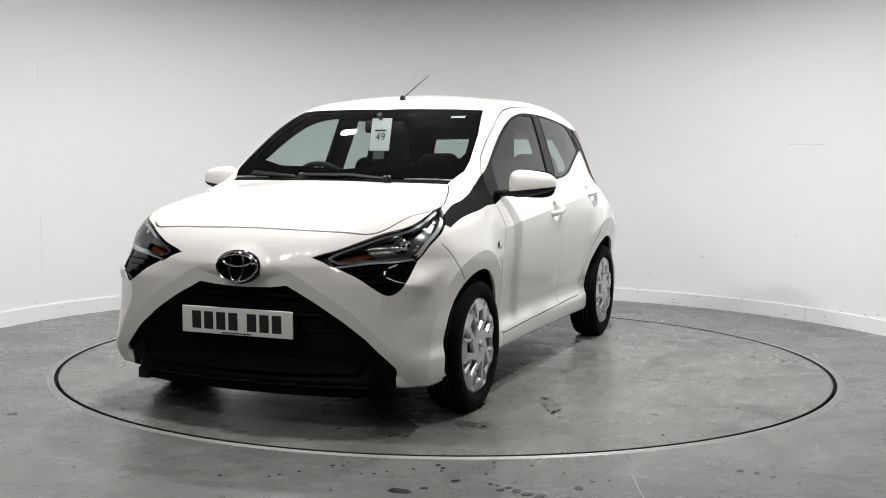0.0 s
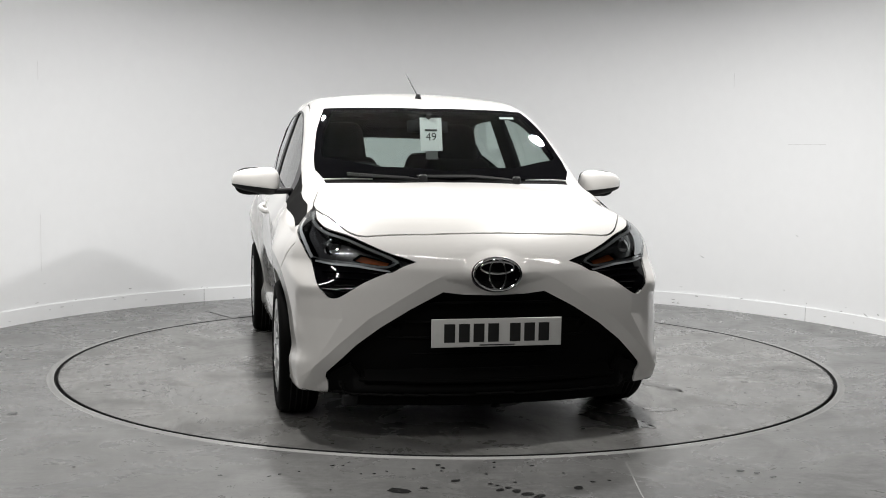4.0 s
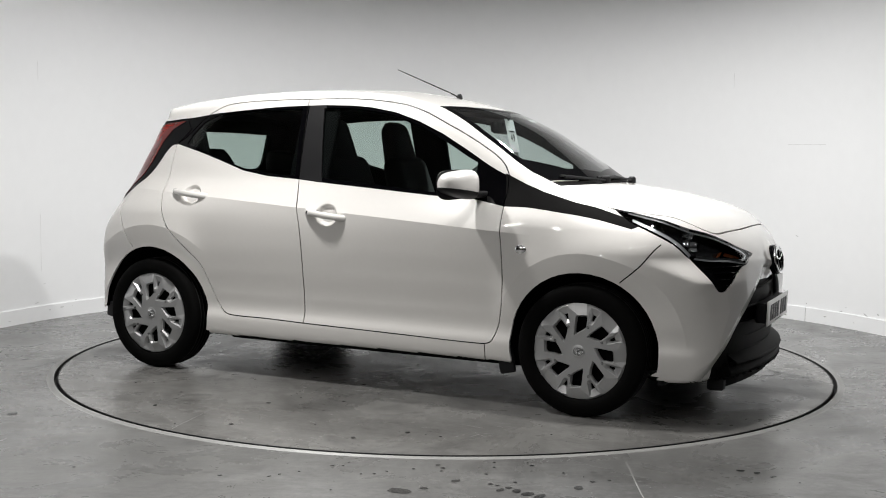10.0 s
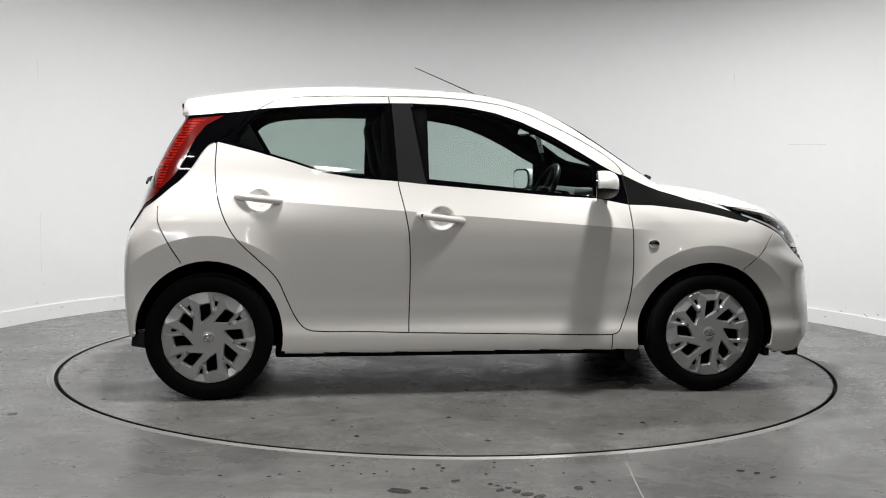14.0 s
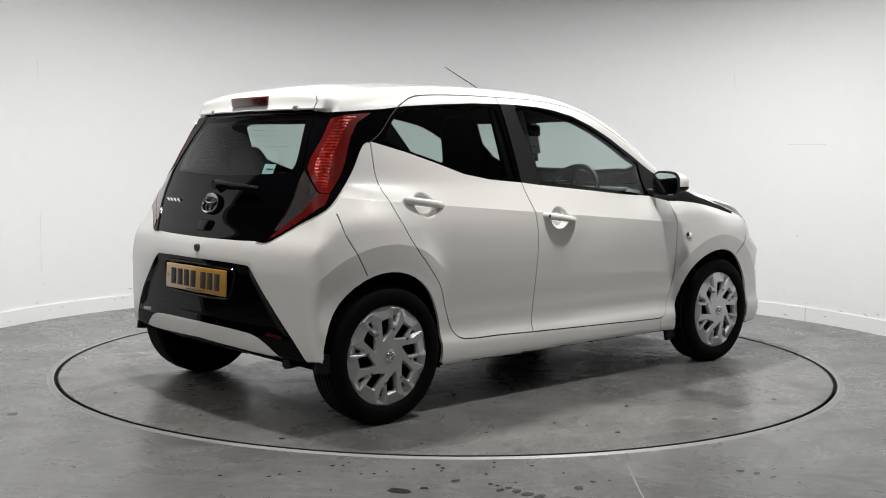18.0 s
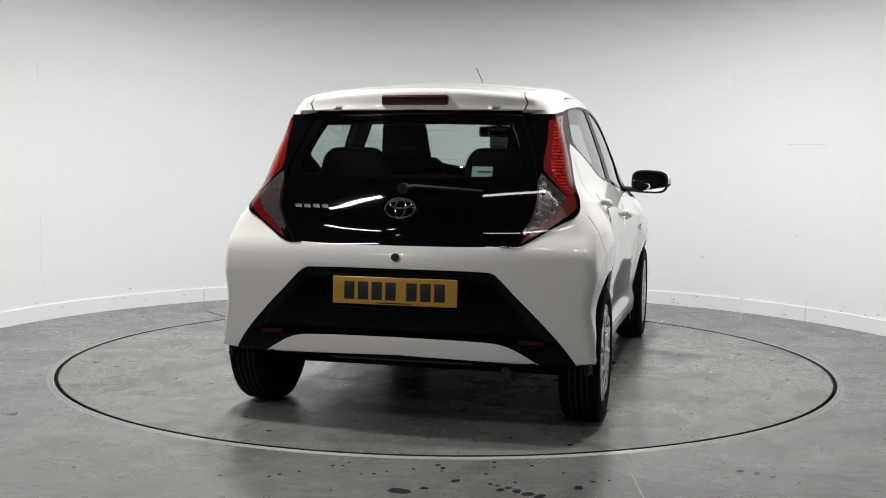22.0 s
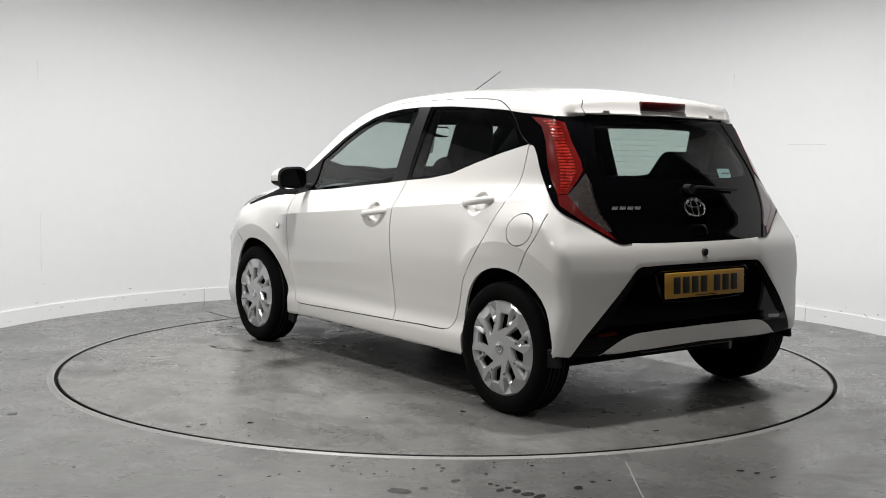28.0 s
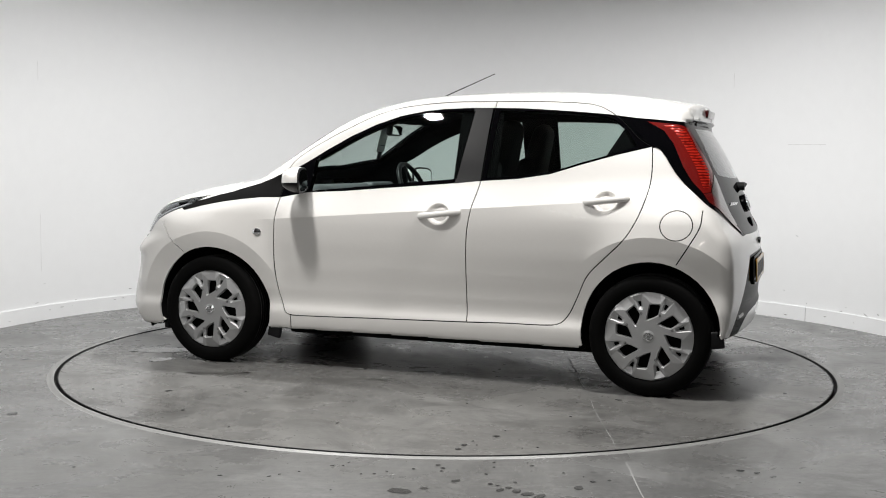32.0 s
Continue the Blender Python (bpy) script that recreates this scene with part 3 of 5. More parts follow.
def net(f, lo, hi, h):
    """The zero of f for y >= 0 as quads (a surface net)."""
    xs, ys, zs = np.arange(lo[0], hi[0], h), (np.arange(int(hi[1] / h) + 2) - .5) * h, np.arange(lo[2], hi[2], h)
    v = f(*np.meshgrid(xs, ys, zs, indexing="ij"))
    s = v < 0
    c = [s[i:s.shape[0] - 1 + i, j:s.shape[1] - 1 + j, k:s.shape[2] - 1 + k] for i in (0, 1) for j in (0, 1) for k in (0, 1)]
    n = sum(q.astype(int) for q in c)
    live = (n > 0) & (n < 8)
    index = np.full(live.shape, -1)
    cells = np.argwhere(live)
    index[live] = np.arange(len(cells))
    p = np.array(lo) * [1, 0, 1] + (cells + .5) * h - [0, .5 * h, 0]
    p[cells[:, 1] == 0, 1] = 0
    quads = []
    for ax in range(3):
        b, d = [(1, 2), (2, 0), (0, 1)][ax]
        one = np.take(s, range(s.shape[ax] - 1), ax)
        two = np.take(s, range(1, s.shape[ax]), ax)
        at = np.argwhere(one != two)
        at = at[(at[:, b] > 0) & (at[:, d] > 0) & (at[:, b] < s.shape[b] - 1) & (at[:, d] < s.shape[d] - 1)]
        inside = one[tuple(at.T)]
        e, g = np.eye(3, dtype=int)[b], np.eye(3, dtype=int)[d]
        q = np.stack([index[tuple((at - o).T)] for o in (e + g, g, e * 0, e)], 1)
        q[~inside] = q[~inside][:, ::-1]
        quads.append(q)
    quads = np.concatenate(quads)
    return settle(f, p, 8), quads[(quads >= 0).all(1)]

# ---- the skin is cut into panels along outlines drawn on its side, front, back, quarters and top ----
R2 = math.sqrt(.5)
VIEWS = {"side": ((1, 0, 0), (0, 0, 1), (0, 1, 0)), "front": ((0, 1, 0), (0, 0, 1), (1, 0, 0)), "rear": ((0, 1, 0), (0, 0, 1), (-1, 0, 0)),
         "front_quarter": ((R2, -R2, 0), (0, 0, 1), (R2, R2, 0)), "rear_quarter": ((R2, R2, 0), (0, 0, 1), (-R2, R2, 0)),
         "top": ((1, 0, 0), (0, 1, 0), (0, 0, 1))}


def drawn(view, pts):
    """Points of the skin as seen in a view."""
    u, v, _ = VIEWS[view]
    p = np.array(pts, float)
    return np.stack([p @ np.array(u), p @ np.array(v)], 1)


def cut(V, T, L, view, shapes, facing=.06, where=None):
    """Cuts the faces that look towards a view along the shapes' outlines, and names what lies inside them; a nameless line is a crease."""
    u, v, d = (np.array(k, float) for k in VIEWS[view])
    A, B, C = V[T[:, 0]], V[T[:, 1]], V[T[:, 2]]
    N = np.cross(B - A, C - A)
    N /= np.maximum(np.linalg.norm(N, axis=1, keepdims=True), 1e-12)
    mid = (A + B + C) / 3
    open_to = N @ d > facing
    if where is not None:
        open_to &= where(mid)
    flat = np.stack([V @ u, V @ v], 1)
    lo, hi = flat[T].min(1), flat[T].max(1)
    crossed = np.zeros(len(T), bool)
    for name, poly in shapes:
        for a, b in list(zip(poly, np.roll(poly, -1, 0)))[:len(poly) - (name is None)]:
            s, e = np.minimum(a, b) - 1e-5, np.maximum(a, b) + 1e-5
            crossed |= (lo[:, 0] < e[0]) & (hi[:, 0] > s[0]) & (lo[:, 1] < e[1]) & (hi[:, 1] > s[1])
    crossed &= open_to
    ids = np.flatnonzero(crossed)
    used = np.unique(T[ids])
    back = {int(k): i for i, k in enumerate(used)}
    pts = [Vector(q) for q in flat[used]]
    hand = 1 if np.cross(u, v) @ d > 0 else -1
    faces = [[back[int(k)] for k in T[i][::hand]] for i in ids]
    edges = []
    for name, poly in shapes:
        k = len(pts)
        pts += [Vector(q) for q in poly]
        edges += [(k + i, k + (i + 1) % len(poly)) for i in range(len(poly) - (name is None))]
    vs, _, fs, ov, _, of = delaunay_2d_cdt(pts, edges, faces, 0, 1e-6)
    place = np.full(len(vs), -1)
    for i, o in enumerate(ov):
        own = [k for k in o if k < len(used)]
        if own:
            place[i] = used[own[0]]
    fresh, tris, labels = [], [], []
    for f, o in zip(fs, of):
        own = [k for k in o if k < len(faces)]
        if not own:
            continue
        t = T[ids[own[0]]]
        a, b, c = V[t]
        n = np.cross(b - a, c - a)
        for k in f:
            if place[k] < 0:
                start = vs[k].x * u + vs[k].y * v
                fresh.append(start + d * ((a - start) @ n / (d @ n)))
                place[k] = len(V) + len(fresh) - 1
        q = [int(place[k]) for k in f]
        for k in range(1, len(q) - 1):
            tris.append((q[0], q[k], q[k + 1]))
            labels.append(L[ids[own[0]]])
    if fresh:
        V = np.concatenate([V, np.array(fresh)])
    T = np.concatenate([T[~crossed], np.array(tris, int).reshape(-1, 3)])
    L = np.concatenate([L[~crossed], np.array(labels, dtype=object)])
    A, B, C = V[T[:, 0]], V[T[:, 1]], V[T[:, 2]]
    N = np.cross(B - A, C - A)
    size = np.linalg.norm(N, axis=1)
    keep = size > 1e-10
    T, L, N, size = T[keep], L[keep], N[keep], size[keep]
    mid = V[T].mean(1)
    turned = (N * slope(skin, mid)).sum(1) < 0
    T[turned] = T[turned][:, ::-1]
    N[turned] *= -1
    ok = (N @ d) / size > min(facing, .02) * .9
    if where is not None:
        ok &= where(mid)
    flat = np.stack([mid @ u, mid @ v], 1)
    for name, poly in shapes:
        if name is None:
            continue
        hit = ok & inside(flat, poly)
        L[hit] = name
    return V, T, L


def shell(labels, offset=0.0, rim=.012, sides=(1,), deep=None):
    """The named parts of the skin, moved out by offset, with an edge turned inwards: places, faces and a normal for each corner."""
    pick = np.isin(SL, list(labels))
    t = ST[pick]
    used, idx = np.unique(t, return_inverse=True)
    t = idx.reshape(-1, 3)
    n = slope(skin, SV[used])
    n /= np.maximum(np.linalg.norm(n, axis=1, keepdims=True), 1e-9)
    p = SV[used] + offset * n
    own = SV[used][t]
    bend = slope(skin, (own * .82 + own.mean(1, keepdims=True) * .18).reshape(-1, 3)).reshape(-1, 3, 3)
    bend /= np.maximum(np.linalg.norm(bend, axis=2, keepdims=True), 1e-9)
    on_mid = SV[used][:, 1] < 1e-6
    p[on_mid, 1] = 0
    count = collections.Counter()
    for f in t:
        for k in range(3):
            e = (int(f[k]), int(f[(k + 1) % 3]))
            count[e] += 1
    edge = [e for e in count if (e[1], e[0]) not in count and not (on_mid[e[0]] and on_mid[e[1]])]
    verts, faces, norms = [], [], []
    for s in sides:
        k = len(verts)
        m = np.array([1, s, 1])
        verts += list(p * m)
        for f, g in zip(t, bend):
            f, g = (f, g) if s > 0 else (f[::-1], g[::-1])
            faces.append(tuple(int(i) + k for i in f))
            norms += [tuple(q * m) for q in g]
        if rim:
            low = {}
            for a, b in edge:
                for i in (a, b):
                    if i not in low:
                        low[i] = len(verts)
                        verts.append((p[i] - rim * n[i]) * m)
                q = (b + k, a + k, low[a], low[b]) if s > 0 else (a + k, b + k, low[b], low[a])
                w = np.cross(p[b] - p[a], n[a])
                w = tuple(w / max(np.linalg.norm(w), 1e-9) * m)
                faces.append(q)
                norms += [w] * 4
    return verts, faces, norms


def panel(name, labels, mat, parent, label="", offset=0.0, rim=.012, sides=(1,)):
    verts, faces, norms = shell(labels, offset, rim, sides)
    me = bpy.data.meshes.new(name)
    me.from_pydata([tuple(v) for v in verts], [], faces)
    me.materials.append(mat)
    me.shade_smooth()
    me.normals_split_custom_set(norms)
    ob = new(name, me)
    ob.parent = parent
    return tagged(ob, label)

# ---- the car: outlines of its panels ----
BELT_TOP = [(-1.10, 1.300), (-1.04, 1.306), (-.908, 1.324), (-.722, 1.339), (-.51, 1.353), (-.342, 1.357), (-.243, 1.358), (-.083, 1.353),
            (.024, 1.343), (.159, 1.318), (.292, 1.274), (.426, 1.214), (.56, 1.140), (.666, 1.077), (.719, 1.049), (.78, 1.022)]
BELT_LOW = [(.790, .889), (.631, .919), (.418, .930), (.153, .952), (-.136, .975), (-.314, .992), (-.503, 1.005), (-.66, 1.030), (-.819, 1.080),
            (-.978, 1.126), (-1.146, 1.167), (-1.20, 1.172)]
RAIL = [(-1.150, 1.160), (-1.079, 1.202), (-.986, 1.293), (-.909, 1.345), (-.831, 1.372), (-.618, 1.386), (-.351, 1.389), (-.082, 1.387), (.16, 1.362),
        (.295, 1.326), (.428, 1.266), (.563, 1.199), (.697, 1.120), (.749, 1.076), (.775, 1.036)]
B_SEAM = [(-.348, 1.388), (-.332, 1.204), (-.314, .994), (-.287, .865), (-.265, .736), (-.259, .526), (-.262, .296)]
DOOR_FRONT = [(.784, .886), (.789, .796), (.797, .692), (.799, .533), (.780, .386), (.752, .305), (.735, .282), (.689, .273)]
DOOR_LOW = [(.689, .273), (.30, .280), (-.262, .293)]
DOOR_REAR = [(-1.140, 1.164), (-1.146, 1.038), (-1.132, .922), (-1.099, .821), (-1.047, .733), (-.958, .643), (-.870, .552), (-.821, .446),
             (-.783, .366), (-.744, .320), (-.693, .304)]
DOOR_REAR_LOW = [(-.693, .304), (-.48, .300), (-.262, .293)]
FRONT_SEAM = [(1.50, .752), (1.477, .727), (1.422, .657), (1.339, .586)]
REAR_SEAM = [(-1.394, .873), (-1.389, .802), (-1.345, .715), (-1.288, .623)]


def arch(x, r, rz, rear, front):
    ring = [(x + r * math.cos(radians(k)), HUB + rz * math.sin(radians(k))) for k in range(-14, 195, 8)]
    return np.array(ring + [(x - rear, .185), (x - rear - .01, .05), (x + front, .05), (x + front - .005, .185)])


def build_skin():
    # the net leans with the fold along the doors, so that one of its rows lies on it
    h = .0155
    leaning = lambda x, y, w: skin(x, y, w - .072 * x)
    V, Q = net(leaning, (-1.8, 0, .837 - 56.5 * h), (2.0, 1.0, 1.66), h)
    V[:, 2] -= .072 * V[:, 0]
    f = FOLD(V[:, 0], V[:, 2])
    near = (np.abs(f) < .0074) & (V[:, 0] > -1.42) & (V[:, 0] < .95) & (V[:, 1] > .6)
    near &= (np.hypot(V[:, 0] + .945, V[:, 2] - .9) > .08) & (np.hypot(V[:, 0] + .115, V[:, 2] - .826) > .08)
    V[near, 2] -= f[near]
    V = settle(skin, V, 1)
    T = np.concatenate([Q[:, [0, 1, 2]], Q[:, [0, 2, 3]]])
    L = np.full(len(T), "shell", dtype=object)
    g = 0.0055
    line = lambda pts: ribbon(round_off(pts, 5, False), g)
    ring = lambda pts: round_off(pts, 5)
    fender = DOOR_FRONT + [(.70, .19), (.8, .0), (1.34, .0), (1.34, .5)] + FRONT_SEAM[::-1] + [(1.60, .80), (1.35, .92), (1.0, 1.0), (.78, 1.0)]
    bumper_f = FRONT_SEAM[::-1] + [(1.62, .81), (1.7, .86), (2.2, .86), (2.2, .0), (1.32, .0), (1.32, .5)]
    bumper_r = REAR_SEAM + [(-1.27, .5), (-1.27, .0), (-2, .0), (-2, .80), (-1.5, .80), (-1.45, .87)]
    door_f = B_SEAM + DOOR_LOW[::-1] + DOOR_FRONT[::-1] + RAIL[:5:-1]
    door_r = DOOR_REAR + DOOR_REAR_LOW + B_SEAM[::-1] + RAIL[5::-1]
    trim = [(.762, 1.036), (.87, .987), (.95, .957), (1.043, .931), (1.10, .914), (1.19, .895), (1.32, .858), (1.40, .823), (1.37, .809), (1.23, .842), (1.13, .860),
            (1.01, .876), (.90, .888), (.79, .890)]
    window_f = [(-.246, 1.343), (-.188, 1.001), (.631, .926), (.618, 1.088), (.559, 1.116), (.426, 1.192), (.292, 1.255), (.158, 1.302), (.024, 1.327),
                (-.083, 1.340)]
    window_r = [(-.372, 1.342), (-.340, 1.008), (-.503, 1.018), (-.66, 1.043), (-.819, 1.091), (-.978, 1.138), (-1.068, 1.168), (-1.02, 1.235),
                (-.955, 1.293), (-.855, 1.322), (-.61, 1.339)]
    sides = [("front_bumper", np.array(bumper_f)), ("rear_bumper", np.array(bumper_r)), ("fender", np.array(fender)), ("front_door", np.array(door_f)),
             ("rear_door", np.array(door_r)), ("frame", np.array(BELT_TOP + BELT_LOW)), ("wing_trim", np.array(trim)),
             ("pillar", np.array([(-.335, 1.357), (-.235, 1.358), (-.18, .978), (-.312, .992)])),
             ("window_front", ring(window_f)), ("window_rear", ring(window_r)), ("filler", hoop(-1.283, .803, .071, .066)),
             ("filler_gap", ribbon(hoop(-1.283, .803, .073, .068, 40)[list(range(40)) + [0]], .005)), ("gap", line(RAIL)), ("gap", line(B_SEAM)), ("gap", line(DOOR_FRONT + DOOR_LOW[1:])), ("gap", line(DOOR_REAR + DOOR_REAR_LOW[1:])),
             ("gap", line(FRONT_SEAM)), ("gap", line(REAR_SEAM)), ("gap", line([(.712, .275), (.712, .15)])), ("gap", line([(.775, 1.036), (.784, .96), (.784, .886)])),
             ("hole", arch(AXLE_F, .338, .338, .385, .335)), ("hole", arch(AXLE_R, .330, .350, .322, .355))]
    beside = lambda m: (m[:, 0] < 1.62) & (m[:, 0] > -1.5)
    rim_f, rim_r = [], []
    for k in range(5, 170, 4):
        c, q, r, x = math.cos(radians(k)), math.sin(radians(k)), .42, AXLE_R
        for _ in range(12):
            r = .42 + .03 * float(ramp(1.25, 1.6, AXLE_F + r * c))
            x = AXLE_R + .463 * c / (1 - .05 * float(ramp(-1.2, -1.4, x)))
        rim_f.append((AXLE_F + r * c, HUB + r * q))
        rim_r.append((x, HUB + .463 * q))
    scoops = [np.concatenate([hoop(cx, cz, r, r / 1.15, 24), hoop(cx, cz, r, r / 1.15, 24)[:1]]) for cx, cz in ((-.945, .9), (-.115, .826)) for r in (.064, .051, .038)]
    V, T, L = cut(V, T, L, "side", [(None, np.array(q)) for q in (rim_f, rim_r, *scoops)], .12, lambda m: (m[:, 0] < 1.64) & (m[:, 0] > -1.62))
    V = settle(skin, V, 2)
    for k in range(0, len(sides), 8):
        V, T, L = cut(V, T, L, "side", sides[k:k + 8], .12, beside)
    mid = V[T].mean(1)
    rest = L == "shell"
    L[rest & (mid[:, 0] > 1.50) & (mid[:, 2] < .86)] = "front_bumper"
    L[rest & (mid[:, 0] < -1.40) & (mid[:, 2] < .80)] = "rear_bumper"
    # hood, windscreen and the black strip between them
    hood_edge = [(1.731, 0), (1.728, .151), (1.718, .286), (1.683, .471), (1.655, .53), (1.601, .575), (1.482, .628), (1.36, .646), (1.25, .652), (1.136, .628), (1.06, .606), (.99, .576)]
    hood_back = [(.99, .572), (1.03, .42), (1.07, .25), (1.085, 0)]
    screen = [(.440, -.05), (.440, 0), (.410, .263), (.350, .512), (.592, .575), (.790, .606), (.869, .608), (.942, .578), (1.0, .36), (1.04, 0), (1.04, -.05)]
    hood = np.array(hood_edge + hood_back[1:] + [(1.085, -.05), (1.731, -.05)])
    cowl = [(1.04, -.05), (1.04, 0), (1.0, .36), (.945, .576), (.99, .572), (1.03, .42), (1.07, .25), (1.085, 0), (1.085, -.05)]
    clear = [(.485, -.05), (.485, 0), (.455, .25), (.405, .478), (.592, .540), (.76, .571), (.80, .560), (.925, .33), (.985, 0), (.985, -.05)]
    tops = [("hood", hood), ("cowl", np.array(cowl)), ("screen_edge", np.array(screen)), ("windscreen", np.array(clear)), ("gap", line(hood_edge))]
    V, T, L = cut(V, T, L, "top", tops, where=lambda m: (m[:, 0] > .2) & (m[:, 2] > .7))
    # head lamps
    lamp = drawn("front_quarter", [(1.27, .66, .892), (1.33, .66, .882), (1.465, .656, .853), (1.569, .627, .818), (1.646, .553, .793), (1.705, .481, .761),
                                   (1.751, .402, .728), (1.774, .345, .711), (1.786, .305, .697), (1.783, .354, .680), (1.777, .410, .654), (1.727, .530, .670),
                                   (1.669, .626, .676), (1.612, .687, .686), (1.538, .716, .748), (1.431, .714, .797), (1.345, .70, .838)])
    vent = drawn("front_quarter", [(1.604, .69, .690), (1.669, .626, .680), (1.727, .530, .673), (1.775, .415, .656), (1.751, .492, .618), (1.736, .537, .586),
                                   (1.718, .575, .560), (1.706, .598, .554), (1.690, .622, .562), (1.654, .655, .618)])
    hem = round_off(drawn("front_quarter", [(1.33, .66, .874), (1.465, .656, .841), (1.569, .627, .803), (1.646, .553, .778), (1.705, .481, .746), (1.752, .395, .710), (1.766, .370, .694),
                                            (1.757, .410, .677), (1.727, .525, .686), (1.669, .62, .694), (1.625, .67, .703)]), 4, False)
    hem_low = round_off(drawn("front_quarter", [(1.36, .695, .846), (1.43, .70, .812), (1.535, .705, .764), (1.600, .683, .704)]), 4, False)
    low_bar = drawn("front_quarter", [(1.775, .405, .664), (1.727, .527, .682), (1.669, .622, .688), (1.620, .675, .697), (1.616, .678, .690), (1.669, .623, .680),
                                      (1.727, .528, .674), (1.776, .408, .657)])
    amber = drawn("front_quarter", [(1.757, .395, .694), (1.742, .43, .703), (1.70, .50, .722), (1.690, .525, .700), (1.72, .49, .690), (1.757, .41, .680)])
    quarter = [("lamp", round_off(lamp, 4)), ("lamp_amber", amber), ("lamp_hem", ribbon(hem, .010)), ("lamp_chrome", ribbon(hem_low, .015)),
               ("lamp_vent", round_off(vent, 4)), ("lamp_chrome", low_bar)]
    V, T, L = cut(V, T, L, "front_quarter", quarter, where=lambda m: m[:, 0] > .9)
    mouth = [(0, -.05), (0, .566), (.127, .570), (.204, .581), (.327, .518), (.441, .448), (.536, .376), (.611, .301), (.645, .266), (.648, .248), (.640, .225), (.624, .165)]
    mouth = np.array([(-.05, .1), (-.05, .566)] + mouth[1:] + [(.60, .1)])
    edge = np.array([(.16, .668), (.259, .621), (.372, .555), (.488, .483), (.61, .373), (.718, .266), (.775, .210), (.765, .200), (.61, .36), (.488, .47), (.372, .543), (.259, .609)])
    lip = np.array([(-.05, .1), (-.05, .245), (.30, .240), (.50, .225), (.56, .30), (.64, .25), (.63, .1)])
    fold_line = np.array([(.585, .478), (.660, .357), (.735, .21)])
    fold_top = np.array([(.604, .560), (.602, .556), (.585, .478)])
    V, T, L = cut(V, T, L, "front", [(None, fold_line), (None, fold_top)], where=lambda m: m[:, 0] > 1.4)
    fronts = [("front_bumper", edge), ("mouth", mouth), ("lip", lip)]
    V, T, L = cut(V, T, L, "front", fronts, where=lambda m: m[:, 0] > 1.4)
    # rear lamps, hatch and the black insert
    side_black = drawn("rear_quarter", [(-1.262, .545, 1.283), (-1.10, .58, 1.300), (-1.05, .60, 1.24), (-1.13, .628, 1.172), (-1.180, .632, 1.150), (-1.249, .657, 1.051), (-1.362, .706, .944), (-1.418, .704, .886),
                                        (-1.455, .60, .832), (-1.489, .519, .785), (-1.528, .455, .748), (-1.555, .41, .748), (-1.51, .44, .868), (-1.49, .46, .96), (-1.44, .47, 1.060), (-1.37, .46, 1.187), (-1.32, .47, 1.290)])
    red = drawn("rear_quarter", [(-1.11, .590, 1.284), (-1.236, .575, 1.271), (-1.281, .553, 1.253), (-1.341, .563, 1.164), (-1.385, .557, 1.095), (-1.407, .563, 1.050),
                                 (-1.416, .603, 1.005), (-1.412, .650, .953), (-1.385, .680, .948), (-1.329, .662, 1.006), (-1.286, .646, 1.074), (-1.238, .618, 1.180), (-1.19, .600, 1.240)])
    def even(p, n):
        step = np.concatenate([[0], np.cumsum(np.linalg.norm(np.diff(p, axis=0), axis=1))])
        return np.stack([np.interp(np.linspace(.05, .93, n) * step[-1], step, p[:, k]) for k in (0, 1)], 1)
    near, far = even(red[1:8], 9), even(red[[0, 12, 11, 10, 9, 8]], 9)
    core = np.concatenate([near + .20 * (far - near), (far + .34 * (near - far))[::-1]])
    smoke = drawn("rear_quarter", [(-1.410, .550, 1.040), (-1.418, .598, .998), (-1.414, .650, .947), (-1.430, .64, .918), (-1.448, .60, .875), (-1.490, .505, .800), (-1.505, .482, .795), (-1.484, .503, .870), (-1.462, .525, .945)])
    low_red = drawn("rear_quarter", [(-1.412, .652, .950), (-1.386, .683, .945), (-1.408, .688, .905), (-1.452, .60, .842), (-1.487, .522, .793), (-1.520, .468, .760), (-1.505, .485, .785), (-1.452, .598, .872)])
    V, T, L = cut(V, T, L, "rear_quarter", [("tail_black", round_off(side_black, 3)), ("lamp_red", red), ("lamp_core", core), ("lamp_smoke", smoke), ("lamp_red_low", low_red)],
                  where=lambda m: m[:, 0] < -.95)
    hatch = [(0, 1.304), (.449, 1.298), (.490, 1.17), (.527, 1.066), (.545, .955), (.532, .87), (.497, .812), (.448, .752), (.30, .747), (0, .745)]
    hatch = np.array([(-.05, .745), (-.05, 1.304)] + hatch)
    glass = np.array([(-.05, 1.262), (.41, 1.256), (.445, 1.18), (.48, 1.075), (.47, 1.035), (.25, 1.020), (-.05, 1.015)])
    insert = np.array([(-.05, .1), (-.05, .654), (.375, .650), (.411, .634), (.479, .566), (.579, .466), (.674, .360), (.735, .270), (.762, .222), (.79, .1)])
    strip = np.array([(-.05, .378), (.375, .370), (.467, .351), (.585, .283), (.40, .292), (-.05, .305)])
    spoiler = np.array([(-.05, 1.302), (.46, 1.298), (.475, 1.33), (.445, 1.5), (-.05, 1.5)])
    reflector = np.array([(.50, .385), (.60, .378), (.595, .365), (.50, .370)])
